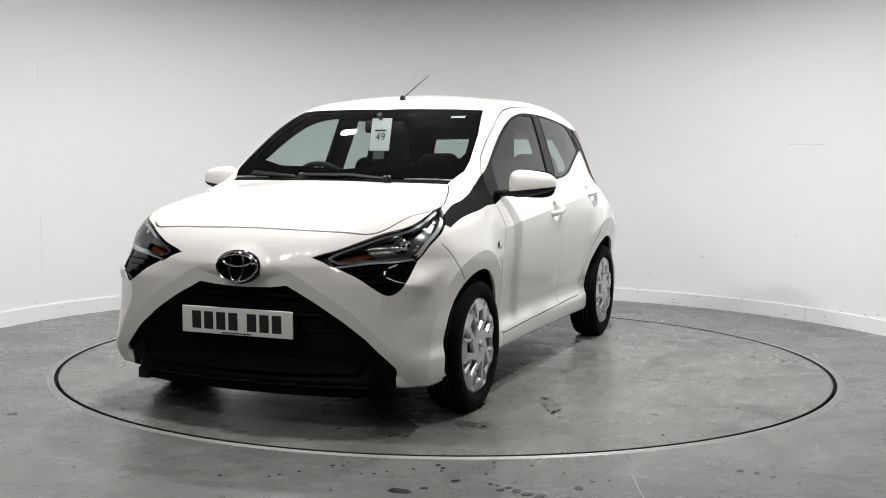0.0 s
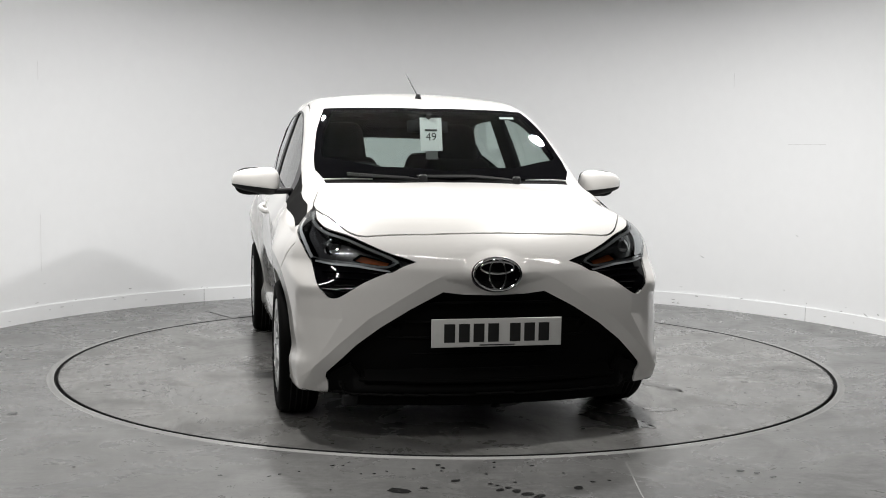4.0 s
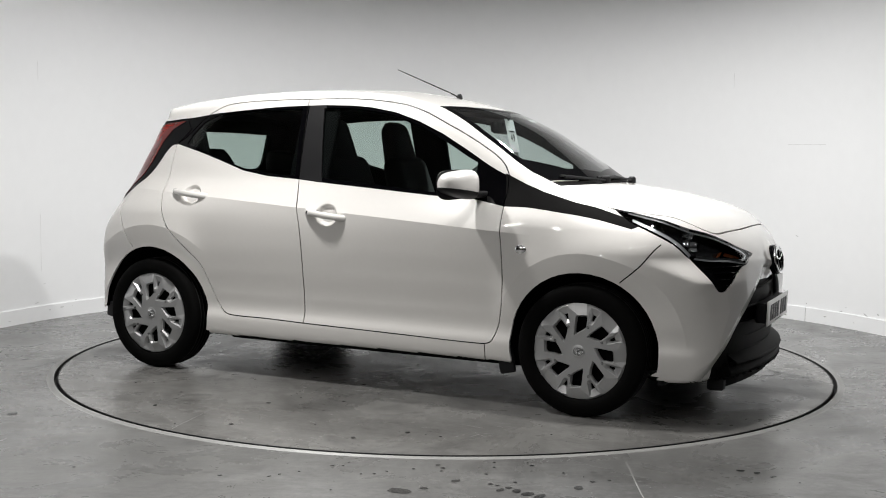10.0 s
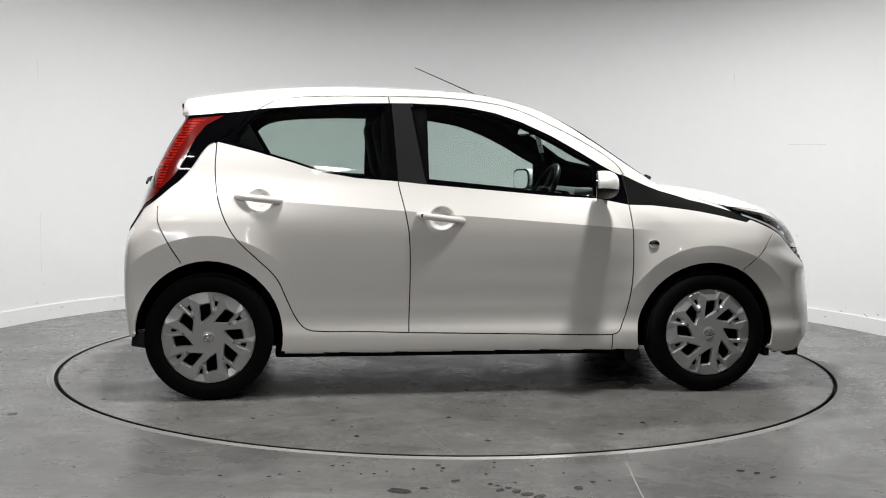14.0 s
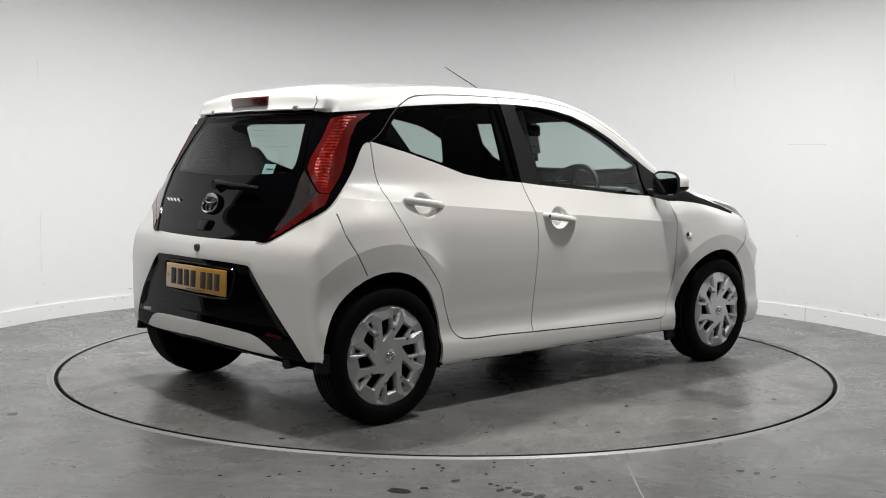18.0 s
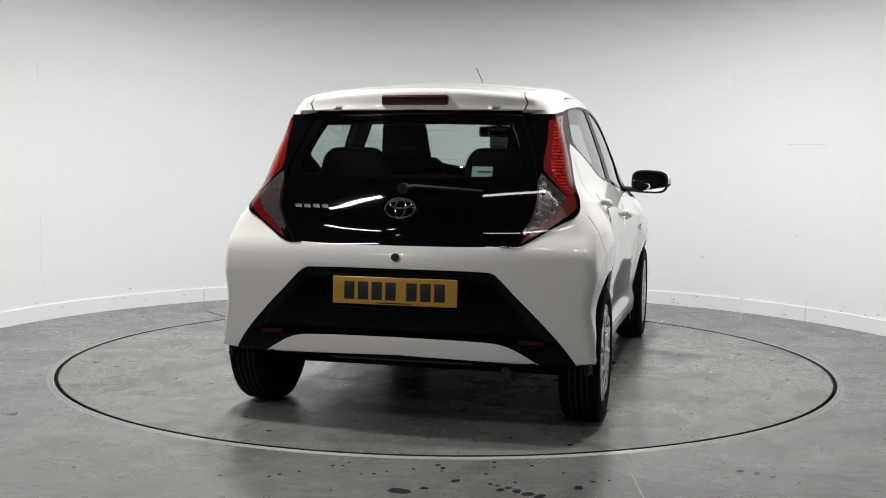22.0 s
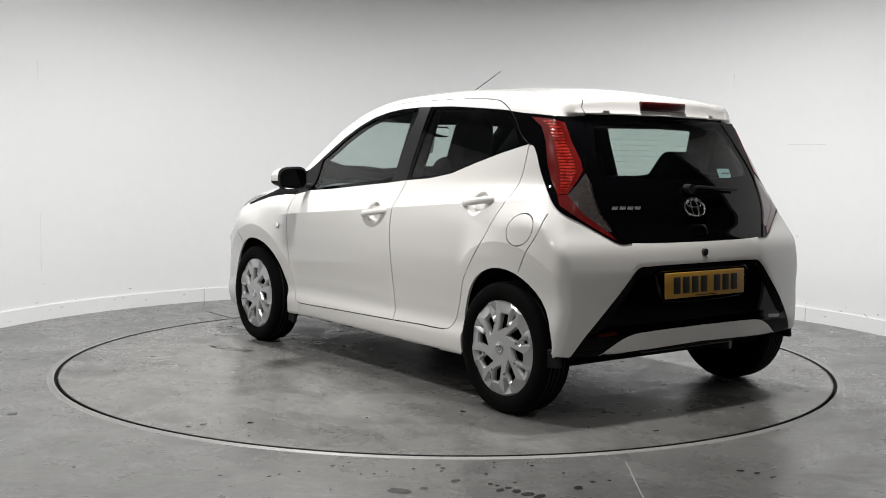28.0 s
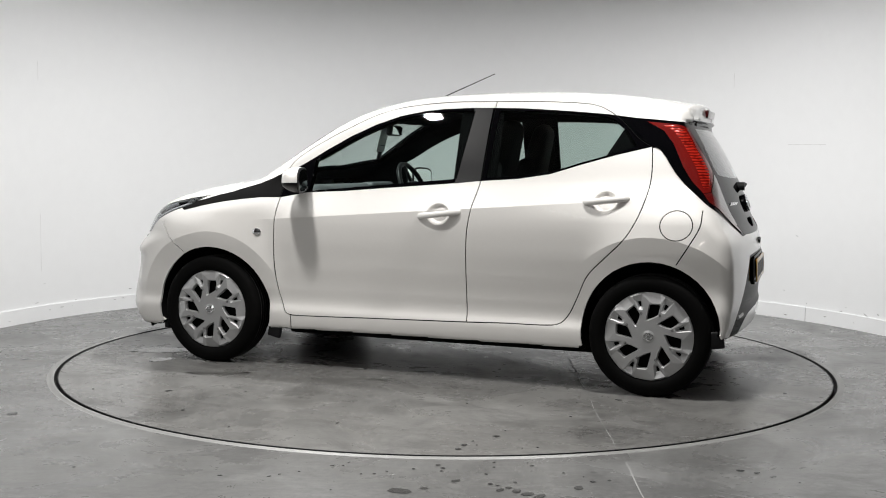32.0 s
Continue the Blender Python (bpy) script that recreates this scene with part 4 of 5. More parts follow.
    rears = [("hatch", round_off(hatch, 4)), ("hatch_window", round_off(glass, 4)), ("insert", round_off(insert, 4)), ("rear_strip", round_off(strip, 4)),
             ("reflector", reflector), ("spoiler", spoiler), ("gap", ribbon([(.46, 1.295), (.475, 1.33), (.450, 1.38)], .006)),
             ("gap", ribbon(round_off([(.452, 1.282), (.493, 1.17), (.530, 1.066), (.549, .955), (.536, .87), (.500, .810), (.449, .748)], 4, False), .005))]
    V, T, L = cut(V, T, L, "rear", rears, facing=.03, where=lambda m: m[:, 0] < -1.0)
    A, B, C = V[T[:, 0]], V[T[:, 1]], V[T[:, 2]]
    N = np.cross(B - A, C - A)
    N /= np.maximum(np.linalg.norm(N, axis=1, keepdims=True), 1e-12)
    mid = (A + B + C) / 3
    L[(N[:, 2] < -.75) & (mid[:, 2] < .21)] = "under"
    for ax, r in ((AXLE_F, .36), (AXLE_R, .37)):
        L[(np.hypot(mid[:, 0] - ax, mid[:, 2] - HUB) < .325) & (mid[:, 1] > .5) & (mid[:, 2] < .6)] = "hole"
        L[(L == "under") & (np.abs(mid[:, 0] - ax) < r) & (mid[:, 1] > .5)] = "hole"
        L[(N[:, 2] < -.3) & (np.hypot(mid[:, 0] - ax, mid[:, 2] - HUB) < .345) & (mid[:, 1] > .5)] = "hole"
    L[(N[:, 2] < -.7) & (mid[:, 2] < .32) & (mid[:, 0] < -1.2) & (L != "hole")] = "under"
    return settle(skin, V, 2), T, L


SV, ST, SL = build_skin()

# ---- the car: its parts ----
car = tagged(new("car"), "white five-door small hatchback car with black trim and silver wheel covers", "car")
BOTH = (1, -1)
panel("body_shell", ["shell"], PAINT, car, "white painted roof, pillars and sills", sides=BOTH)
panel("hood", ["hood"], PAINT, car, sides=BOTH)
panel("front_bumper", ["front_bumper"], PAINT, car, sides=BOTH)
bumper_r = panel("rear_bumper", ["rear_bumper"], PAINT, car, sides=BOTH)
panel("rear_spoiler", ["spoiler"], PAINT, car, sides=BOTH)
panel("cowl", ["cowl"], COWL, car, "black plastic scuttle panel", offset=-.006, sides=BOTH)
panel("windscreen_edge", ["screen_edge"], GLOSS_BLACK, car, "black band round the windscreen", sides=BOTH)
screen = panel("windscreen", ["windscreen"], SCREEN_GLASS, car, "clear tinted windscreen", rim=0, sides=BOTH)
hatch = panel("tailgate", ["hatch"], GLOSS_BLACK, car, "gloss black glass tailgate", sides=BOTH)
panel("rear_window", ["hatch_window"], DARK_GLASS, hatch, "dark tinted rear window", rim=0, sides=BOTH)
panel("rear_insert", ["insert"], PIANO_BLACK, car, "gloss black panel round the number plate", rim=.02, sides=BOTH)
panel("rear_strip", ["rear_strip"], PAINT, car, "white painted strip under the bumper", sides=BOTH)
panel("underbody", ["under"], UNDER, car, "dark underbody", sides=BOTH)
panel("panel_seal", ["gap"], SEAL, car, "dark gaps between the body panels", offset=-.007, rim=0, sides=BOTH)
panel("lower_grille", ["mouth"], GRILLE, car, "black lower grille opening", offset=-.03, rim=.02, sides=BOTH)
panel("front_lip", ["lip"], GRILLE, car, "black plastic chin of the bumper", offset=-.008, rim=.04, sides=BOTH)
for s, side in ((1, "left"), (-1, "right")):
    one = (s,)
    panel("fender", ["fender"], PAINT, car, sides=one)
    door = panel("front_door", ["front_door"], PAINT, car, "closed white front door", sides=one)
    panel("door_window", ["window_front"], GLASS, door, "tinted side window", offset=-.006, rim=0, sides=one)
    back_door = panel("rear_door", ["rear_door"], PAINT, car, "closed white rear door", sides=one)
    panel("door_window", ["window_rear"], DARK_GLASS, back_door, "dark tinted rear side window", offset=-.003, rim=0, sides=one)
    panel("window_frame", ["frame"], GLOSS_BLACK, car, "black window surround", rim=.02, sides=one)
    panel("pillar_trim", ["pillar"], SATIN_BLACK, car, "satin black door pillar", rim=.02, sides=one)
    panel("wing_trim", ["wing_trim"], COWL, car, "black strip from mirror to head lamp", sides=one)
    panel("reflector", ["reflector"], DARK_RED, car, sides=one)
    lamp_unit = panel("head_lamp", ["lamp", "lamp_amber", "lamp_chrome", "lamp_hem"], LENS, car, "clear head lamp with chrome bars", rim=0, sides=one)
    panel("housing", ["lamp"], HOUSING, lamp_unit, "black lamp housing", offset=-.045, rim=-.045, sides=one)
    panel("chrome_bar", ["lamp_chrome"], LAMP_SILVER, lamp_unit, "chrome bars", offset=-.0015, rim=.03, sides=one)
    panel("lamp_trim", ["lamp_hem"], SMOKED_CHROME, lamp_unit, "smoked chrome line round the lamp", offset=-.0015, rim=.03, sides=one)
    panel("indicator", ["lamp_amber"], AMBER, lamp_unit, "amber indicator", offset=-.022, rim=.02, sides=one)
    panel("lamp_grille", ["lamp_vent"], GLOSS_BLACK, car, "black ribbed panel below the head lamp", offset=-.008, rim=-.008, sides=one)
    part("projector", lathe([(.0, .03), (.022, .026), (.033, .012), (.036, 0), (.042, -.004), (.044, -.03), (.0, -.03)], (1.592, s * .600, .735), "X", 24), CHROME, lamp_unit, "round projector lens")
    tail = panel("tail_lamp", ["lamp_red"], RED_LENS, car, "red tail lamp", offset=.006, rim=.03, sides=one)
    panel("ribbed_core", ["lamp_core"], RED, tail, "bright red ribbed core", offset=.005, rim=.02, sides=one)
    panel("smoked_lens", ["lamp_smoke"], CLEAR_GREY, tail, "smoked clear reversing lens", offset=.005, rim=.03, sides=one)
    panel("lower_lens", ["lamp_red_low"], DEEP_RED, tail, "dark red lower lens", offset=.006, rim=.03, sides=one)
    panel("tail_surround", ["tail_black"], GLOSS_BLACK, car, "gloss black surround of the tail lamp", offset=.003, rim=.03, sides=one)
panel("filler_flap", ["filler"], PAINT, car, "round white fuel filler flap", sides=(1,))
panel("flap_gap", ["filler_gap"], SEAL, car, "dark gap round the filler flap", offset=-.006, rim=0, sides=(1,))
panel("rear_quarter", ["filler", "filler_gap"], PAINT, car, rim=0, sides=(-1,))
# cabin lining behind the painted panels
lining = ["shell", "front_door", "rear_door", "fender", "frame", "pillar", "gap", "screen_edge", "hatch", "tail_black", "lamp_red", "lamp_core", "lamp_red_low", "lamp_smoke", "spoiler", "rear_bumper", "filler", "wing_trim"]
panel("cabin_lining", lining, LINING, car, "dark grey cabin lining", offset=-.035, rim=-.02, sides=BOTH)


def on_side(x, z):
    """How far out the side of the body lies."""
    lo, hi = .3, 1.0
    for _ in range(40):
        m = (lo + hi) / 2
        if skin(np.array([x]), np.array([m]), np.array([z]))[0] < 0:
            lo = m
        else:
            hi = m
    return lo


# wheels and the wells round them
def wheel():
    w = new("wheel")
    r = .286
    tread = [(.206, -.068), (.213, -.078), (.235, -.0845), (.262, -.083), (.276, -.076), (.2835, -.064), (.2855, -.045), (.286, 0),
             (.2855, .045), (.2835, .064), (.276, .076), (.262, .083), (.235, .0845), (.213, .078), (.206, .068)]
    tyre = part("tyre", lathe(tread, (0, 0, 0), "Y", 96, True), TYRE, w, "black rubber tyre")
    for k in (-.036, -.012, .012, .036):
        part("tread_groove", lathe([(.2868, k - .0025), (.2868, k + .0025), (.285, k + .0025), (.285, k - .0025)], (0, 0, 0), "Y", 64, True), SEAL, tyre)
    part("rim", lathe([(.0, .02), (.10, .02), (.165, .0), (.19, -.02), (.208, -.06), (.208, .066), (.196, .060), (.186, .03), (.0, .028)], (0, 0, 0), "Y", 48), UNDER, w, "black steel rim")
    # eight slanted windows and eight pockets between them, each with sloping sides
    R = .212
    seen = lambda turn, q, p: (-R * (p * math.sin(turn) + q * math.cos(turn)), R * (p * math.cos(turn) - q * math.sin(turn)))
    window = ((-.075, .70), (-.04, .725), (.115, .735), (.135, .70), (.118, .49), (.04, .42), (-.095, .335), (-.105, .37))
    pocket = ((-.115, .93), (.0, .945), (.105, .935), (.06, .64), (.035, .605), (-.03, .605), (-.055, .63))
    face = Matrix(((1, 0, 0, 0), (0, 0, 1, .074), (0, 1, 0, 0), (0, 0, 0, 1)))
    dome = lambda x, y: .010 - .30 * (math.hypot(x, y) - .08) ** 2 - .012 * max(0, (math.hypot(x, y) - .196) / .016) ** 2
    loops = []
    for i in range(8):
        turn = i * math.pi / 4
        loops.append(([seen(turn, q * 1.22 + .018, .53 + (p - .53) * 1.06) for q, p in window], seen(turn, .018, .55), .84, .011))
        loops.append(([seen(turn + math.pi / 8, q, p) for q, p in pocket], seen(turn + math.pi / 8, .0, .715), .36, .013))
    bm = sheet(hoop(0, 0, R, n=96), [np.array(p)[::1] for p, *_ in loops], .004, face, dome)
    for ring_pts, mid, shrink, deep in loops:
        top = [bm.verts.new(face @ Vector((x, y, dome(x, y) - .0004))) for x, y in ring_pts]
        low = [bm.verts.new(face @ Vector((mid[0] + (x - mid[0]) * shrink, mid[1] + (y - mid[1]) * shrink, dome(x, y) - deep))) for x, y in ring_pts]
        deepest = [bm.verts.new(v.co - Vector((0, .012, 0))) for v in low]
        for one, two in ((top, low), (low, deepest)):
            for k in range(len(one)):
                bm.faces.new((one[k], one[(k + 1) % len(one)], two[(k + 1) % len(one)], two[k]))
    cover = part("wheel_cover", bm, SILVER, w, "silver plastic wheel cover", 18)
    for i in range(8):
        x, y = seen(i * math.pi / 4 + math.pi / 8 - .03, 0, .535)
        part("cover_stud", lathe([(.0055, .0), (.0055, .0845), (.0042, .0865), (.0035, .083), (0, .083)], (x, 0, y), "Y", 12), STEEL, cover)
    ov = lambda rx, ry, cy=0: tube([(rx * math.cos(k * .2618), .0865, cy + ry * math.sin(k * .2618)) for k in range(24)], .0022, 6, closed=True)
    for rx, ry, cy in ((.022, .016, 0), (.006, .015, 0), (.014, .006, .007)):
        part("cover_emblem", ov(rx, ry, cy), CHROME, cover)
    part("wheel_boss", lathe([(.03, .07), (.03, .0835), (.027, .0855), (0, .0855)], (0, 0, 0), "Y", 24), SILVER, cover)
    part("brake_disc", lathe([(.12, -.01), (.12, .0), (.0, .0), (.0, -.01)], (0, 0, 0), "Y", 32), UNDER, w)
    return w


first = wheel()
first.parent = car
first.matrix_basis = pose(AXLE_F, .722, HUB + .002, 0, 0, 0)
for x, s, a in ((AXLE_R, 1, -6), (AXLE_F, -1, 0), (AXLE_R, -1, 10)):
    w = copy_thing(first, pose(x, s * .722, HUB + .002, 0, a, 0 if s > 0 else 180))
for x, r in ((AXLE_F, .348), (AXLE_R, .340)):
    for s in (1, -1):
        bm = bmesh.new()
        arc = [(x + r * math.cos(radians(k)), HUB + r * math.sin(radians(k))) for k in np.linspace(-18, 198 if x > 0 else 178, 27)]
        rows = [[bm.verts.new((p[0], s * min(y, on_side(p[0], max(p[1], .30)) - .012), max(p[1], .19))) for p in arc] for y in (.50, .775)]
        for a, b in zip(range(len(arc) - 1), range(1, len(arc))):
            bm.faces.new((rows[0][a], rows[0][b], rows[1][b], rows[1][a]))
        bm.faces.new(rows[0])
        part("wheel_well", bm, UNDER, car, "black wheel arch liner")
part("rear_axle", tube([(AXLE_R, -.62, .27), (AXLE_R + .05, -.4, .22), (AXLE_R + .05, .4, .22), (AXLE_R, .62, .27)], .035, 10), UNDER, car, "dark rear axle beam")
part("front_axle", tube([(AXLE_F, -.62, .27), (AXLE_F - .1, -.3, .21), (AXLE_F - .1, .3, .21), (AXLE_F, .62, .27)], .03, 10), UNDER, car, "dark front suspension arm")
part("exhaust", tube([(.6, -.1, .19), (-.9, -.12, .19), (-1.2, -.35, .22), (-1.42, -.42, .225)], .022, 10), STEEL, car, "exhaust pipe")
part("floor_pan", box((1.72, 1.04, .05), (-.02, 0, .165), .015), UNDER, car, "dark floor pan under the cabin")
part("silencer", box((.16, .46, .08), (-1.40, .05, .275), .035), UNDER, car, "dark exhaust silencer")
part("heat_shield", box((.02, .60, .014), (-1.515, 0, .272), .004), STEEL, car, "dull metal strip under the rear bumper")
for s in (1, -1):
    part("mud_flap", box((.07, .02, .08), (-1.475, s * (on_side(-1.49, .32) - .035), .282), .008, Euler((0, radians(6), s * radians(14)))), BLACK, car, "black corner flap behind the rear wheel")
    part("mud_flap", box((.075, .022, .15), (.806, s * .738, .222), .008, Euler((0, radians(-12), 0))), BLACK, car, "black mud flap")
    part("air_deflector", box((.03, .13, .05), (1.502, s * .655, .178), .008), BLACK, car, "black deflector before the wheel")
part("tow_hook", box((.07, .06, .05), (1.70, -.55, .155), .01), BLACK, car, "black tow eye")


# door handles, mirrors, repeaters
squarish = lambda rx, ry: np.array([(rx * math.copysign(abs(math.cos(k * math.pi / 20)) ** .6, math.cos(k * math.pi / 20)), ry * math.copysign(abs(math.sin(k * math.pi / 20)) ** .6, math.sin(k * math.pi / 20))) for k in range(40)])
for s in (1, -1):
    for x0, x1, z0, z1 in ((-1.052, -.842, .924, .905), (-.228, -.012, .842, .820)):
        n, path = 15, []
        for i in range(n):
            u = i / (n - 1)
            x, z = x0 + (x1 - x0) * u, z0 + (z1 - z0) * u
            y = max(on_side(x0, z0), on_side(x1, z1), on_side((x0 + x1) / 2, z + .08) - .01)
            path.append((x, s * (y - .014 + .040 * math.sin(math.pi * min(max(u, .002), .998)) ** .45), z - .004))
        bm = tube(path, .0125, 12)
        for v in bm.verts:
            v.co.z = (v.co.z - .5 * (z0 + z1)) * 1.25 + .5 * (z0 + z1)
        handle = part("door_handle", bm, PAINT, car, "white door handle")
        if x0 > -.5 and s < 0:
            part("key_lock", lathe([(.008, -.003), (.008, .003), (.0, .003)], (x0 + .020, s * (abs(path[1][1]) + .0125), z0 - .004), "Y", 16), INK, handle, "round key lock")
    y = on_side(.893, .708)
    rep = part("side_repeater", lathe([(.026, -.004), (.026, .004), (.018, .010), (0, .012)], (0, 0, 0), "Y", 24), CHROME, car, "small clear side indicator")
    rep.matrix_basis = Matrix.Translation((.893, s * y, .708)) @ Matrix.Diagonal((1, s, .72, 1))
    # mirror: white cap over a black lower shell, with the glass let into its back
    def cap(white):
        bm = bmesh.new()
        bmesh.ops.create_uvsphere(bm, u_segments=40, v_segments=28, radius=1)
        sq = lambda q, e: math.copysign(abs(q) ** e, q)
        for v in bm.verts:
            c = v.co.copy()
            y, z = sq(c.y, .62), sq(c.z, .62)
            u = (y + 1) / 2
            v.co = Vector((sq(c.x, .85) * (.070 - .016 * y * y) + .034, y * .114, z * (.076 - .018 * u) if z > 0 else z * (.078 - .052 * u)))
            v.co.x = max(v.co.x, .004)
        bmesh.ops.remove_doubles(bm, verts=bm.verts, dist=1e-5)
        geom = bm.verts[:] + bm.edges[:] + bm.faces[:]
        bmesh.ops.bisect_plane(bm, geom=geom, plane_co=(0, 0, -.020), plane_no=(0, -.15, 1), clear_inner=white, clear_outer=not white)
        return bm

    mirror = part("door_mirror", cap(True), PAINT, car, "white door mirror cap")
    mirror.matrix_basis = Matrix.Translation((.590, s * .856, .980)) @ Matrix.Diagonal((1, s, 1, 1)) @ Euler((radians(-2), 0, radians(15))).to_matrix().to_4x4()
    part("mirror_base", cap(False), BLACK, mirror, "black underside of the mirror")
    part("mirror_back", sheet(squarish(.109, .066), [], .003, Matrix(((0, 0, -1, .003), (1, 0, 0, 0), (0, 1, 0, .004), (0, 0, 0, 1)))), BLACK, mirror, "black rim round the mirror glass")
    part("mirror_glass", sheet(squarish(.097, .055), [], .003, Matrix(((0, 0, -1, -.002), (1, 0, 0, 0), (0, 1, 0, .004), (0, 0, 0, 1)))), MIRROR, mirror, "mirror glass")
    part("mirror_arm", box((.05, .14, .030), (.034, -.135, -.045), .012), BLACK, mirror, "black mirror arm")

# number plates with plain bars for the characters
def plate(name, at, rx, mat, label, lean):
    m = Matrix.Translation(at) @ Euler((0, radians(lean), radians(rx))).to_matrix().to_4x4()
    p = part(name, box((.008, .520, .111), (0, 0, 0), .003), mat, car, label)
    p.matrix_basis = m
    xs = [-.205, -.147, -.089, -.031, .056, .114, .172]
    for k in xs:
        part("character_bar", box((.002, .043, .072), (.0045, k + .016, 0), .0006), INK, p, "plain black bar")
    part("maker_bar", box((.002, .14, .004), (.0045, 0, -.048), 0), INK, p, "thin line of small print")
    for k in (-.242, .242):
        part("plate_screw", lathe([(.006, 0), (.006, .006), (0, .006)], (0, k, 0), "X", 12), mat, p)
    return p


plate("front_number_plate", (1.852, 0, .428), 0, PLATE_WHITE, "white number plate with black bars", 2)
part("plate_holder", box((.05, .50, .09), (1.822, 0, .428), .01), BLACK, car, "black number plate bracket")
plate("rear_number_plate", (-1.610, 0, .563), 180, PLATE_YELLOW, "yellow number plate with black bars", -2)


frame_line = round_off([(.275, .628), (.300, .612), (.275, .528), (.245, .498), (-.245, .498), (-.275, .528), (-.300, .612), (-.275, .628)], 4)
part("plate_recess", tube([(-1.603 + .10 * y * y, y, z) for y, z in frame_line], .006, 8, closed=True), GLOSS_BLACK, car, "gloss black rim round the rear plate")


# emblems: plain ovals
def emblem(at, w, h, thick, face, mat, back):
    root = None
    ring = lambda rx, ry, cy, r: tube([(0, rx * math.cos(k * math.pi / 20), cy + ry * math.sin(k * math.pi / 20)) for k in range(40)], r, 8, closed=True)
    base = lathe([(1.0, -.02), (1.0, 0), (.9, .006), (0, .008)], (0, 0, 0), "X", 40)
    for v in base.verts:
        v.co.y, v.co.z = v.co.y * w, v.co.z * h
    root = part("emblem", base, back, car, "dark oval badge with chrome ovals")
    root.matrix_basis = Matrix.Translation(at) @ face
    for rx, ry, cy, r in ((w * .92, h * .90, 0, thick), (w * .32, h * .86, 0, thick * .8), (w * .66, h * .34, h * .36, thick * .8)):
        bm = ring(rx, ry, cy, r)
        bmesh.ops.translate(bm, vec=(.010, 0, 0), verts=bm.verts)
        part("emblem_oval", bm, CHROME, root)


emblem((1.841, 0, .652), .101, .069, .0058, Euler((0, radians(-10), 0)).to_matrix().to_4x4(), CHROME, GLOSS_BLACK)
emblem((-1.527, 0, .890), .068, .047, .0045, Euler((0, radians(-20), radians(180))).to_matrix().to_4x4(), CHROME, GLOSS_BLACK)


def on_tail(y, z):
    """How far back the tail lies."""
    lo, hi = -1.7, -1.0
    for _ in range(40):
        m = (lo + hi) / 2
        if skin(np.array([m]), np.array([y]), np.array([z]))[0] > 0:
            lo = m
        else:
            hi = m
    return lo


for k in range(4):
    y = .455 - k * .041
    part("name_bar", box((.004, .031, .024), (on_tail(y, .893) - .001, y, .893), .001, Euler((0, radians(-20), radians(-8)))), CHROME, hatch, "chrome bar in place of the model name")


# aerial, wipers, brake lamp, camera, tailgate handle
aerial = part("aerial", tube([(.215, 0, 1.415), (.155, 0, 1.445), (-.16, 0, 1.575)], .0045, 8, .002), BLACK, car, "thin black roof aerial")
part("aerial_foot", lathe([(.016, -.01), (.016, .008), (.009, .022), (0, .024)], (.208, 0, 1.416), "Z", 16), BLACK, aerial)


def on_top(x, y):
    """How high the skin lies."""
    lo, hi = .6, 1.6
    for _ in range(40):
        m = (lo + hi) / 2
        if skin(np.array([x]), np.array([y]), np.array([m]))[0] < 0:
            lo = m
        else:
            hi = m
    return lo


for line in (((1.06, -.14), (1.055, -.20), (1.01, -.36), (.972, -.47)), ((1.055, .30), (1.055, .27), (1.045, .10), (1.045, -.16))):
    path = [(x, y, on_top(x, y) + (.014 if k else .008)) for k, (x, y) in enumerate(line)]
    w = part("wiper", tube(path, .007, 6, .005), BLACK, car, "black windscreen wiper")
    part("wiper_blade", tube([(x - .022, y, on_top(x - .022, y) + .008) for x, y in line[1:]], .006, 6), SEAL, w)
    part("wiper_pivot", lathe([(.02, -.01), (.02, .016), (.012, .024), (0, .024)], path[0], "Z", 14), BLACK, w)
rw = part("rear_wiper", tube([(-1.500, .0, .975), (-1.52, -.05, .985), (-1.495, -.33, .968)], .011, 6, .006), BLACK, hatch, "black rear wiper")
part("wiper_pivot", lathe([(.022, -.03), (.022, .02), (.014, .03), (0, .03)], (-1.49, .0, .975), "X", 14), BLACK, rw)
part("brake_lamp", box((.03, .290, .042), (-1.328, 0, 1.342), .008, Euler((0, radians(-8), 0))), DARK_RED, car, "dark red high brake lamp")
part("reversing_camera", lathe([(.016, -.02), (.016, .006), (.012, .010), (.010, .004), (0, .004)], (-1.588, 0, .70), "X", 20), INK, car, "small black reversing camera")
part("tailgate_catch", box((.02, .11, .05), (-1.557, 0, .795), .008, Euler((0, radians(18), 0))), GLOSS_BLACK, hatch, "black tailgate catch")
part("lip_edge", tube([(NOSE(np.array([.236]))[0] - .26 * y * y - .35 * y ** 4 - .020, y, .236 + .02 * max(0, abs(y) - .40)) for y in np.linspace(-.52, .52, 25)], .009, 10), GRILLE, car, "black edge of the bumper's chin")
bm = bmesh.new()
edge_of = lambda y, z, back: (float(NOSE(np.array([z]))[0]) - .23 * y * y - .15 * y ** 4 - back, y, z)
rows = [[bm.verts.new(edge_of(y, z, back)) for y in np.linspace(-.50, .50, 25)] for z, back in ((.226, .026), (.240, .018), (.246, .024), (.276, .070), (.268, .074))]
for one, two in zip(rows, rows[1:]):
    for k in range(24):
        bm.faces.new((one[k], one[k + 1], two[k + 1], two[k]))
dam = bmesh.new()
rows = [[dam.verts.new((float(NOSE(np.array([.22]))[0]) - .23 * y * y - .15 * y ** 4 - back, y, z)) for y in np.linspace(-.58, .58, 25)] for z, back in ((.200, .055), (.138, .062), (.132, .072), (.140, .080), (.200, .095))]
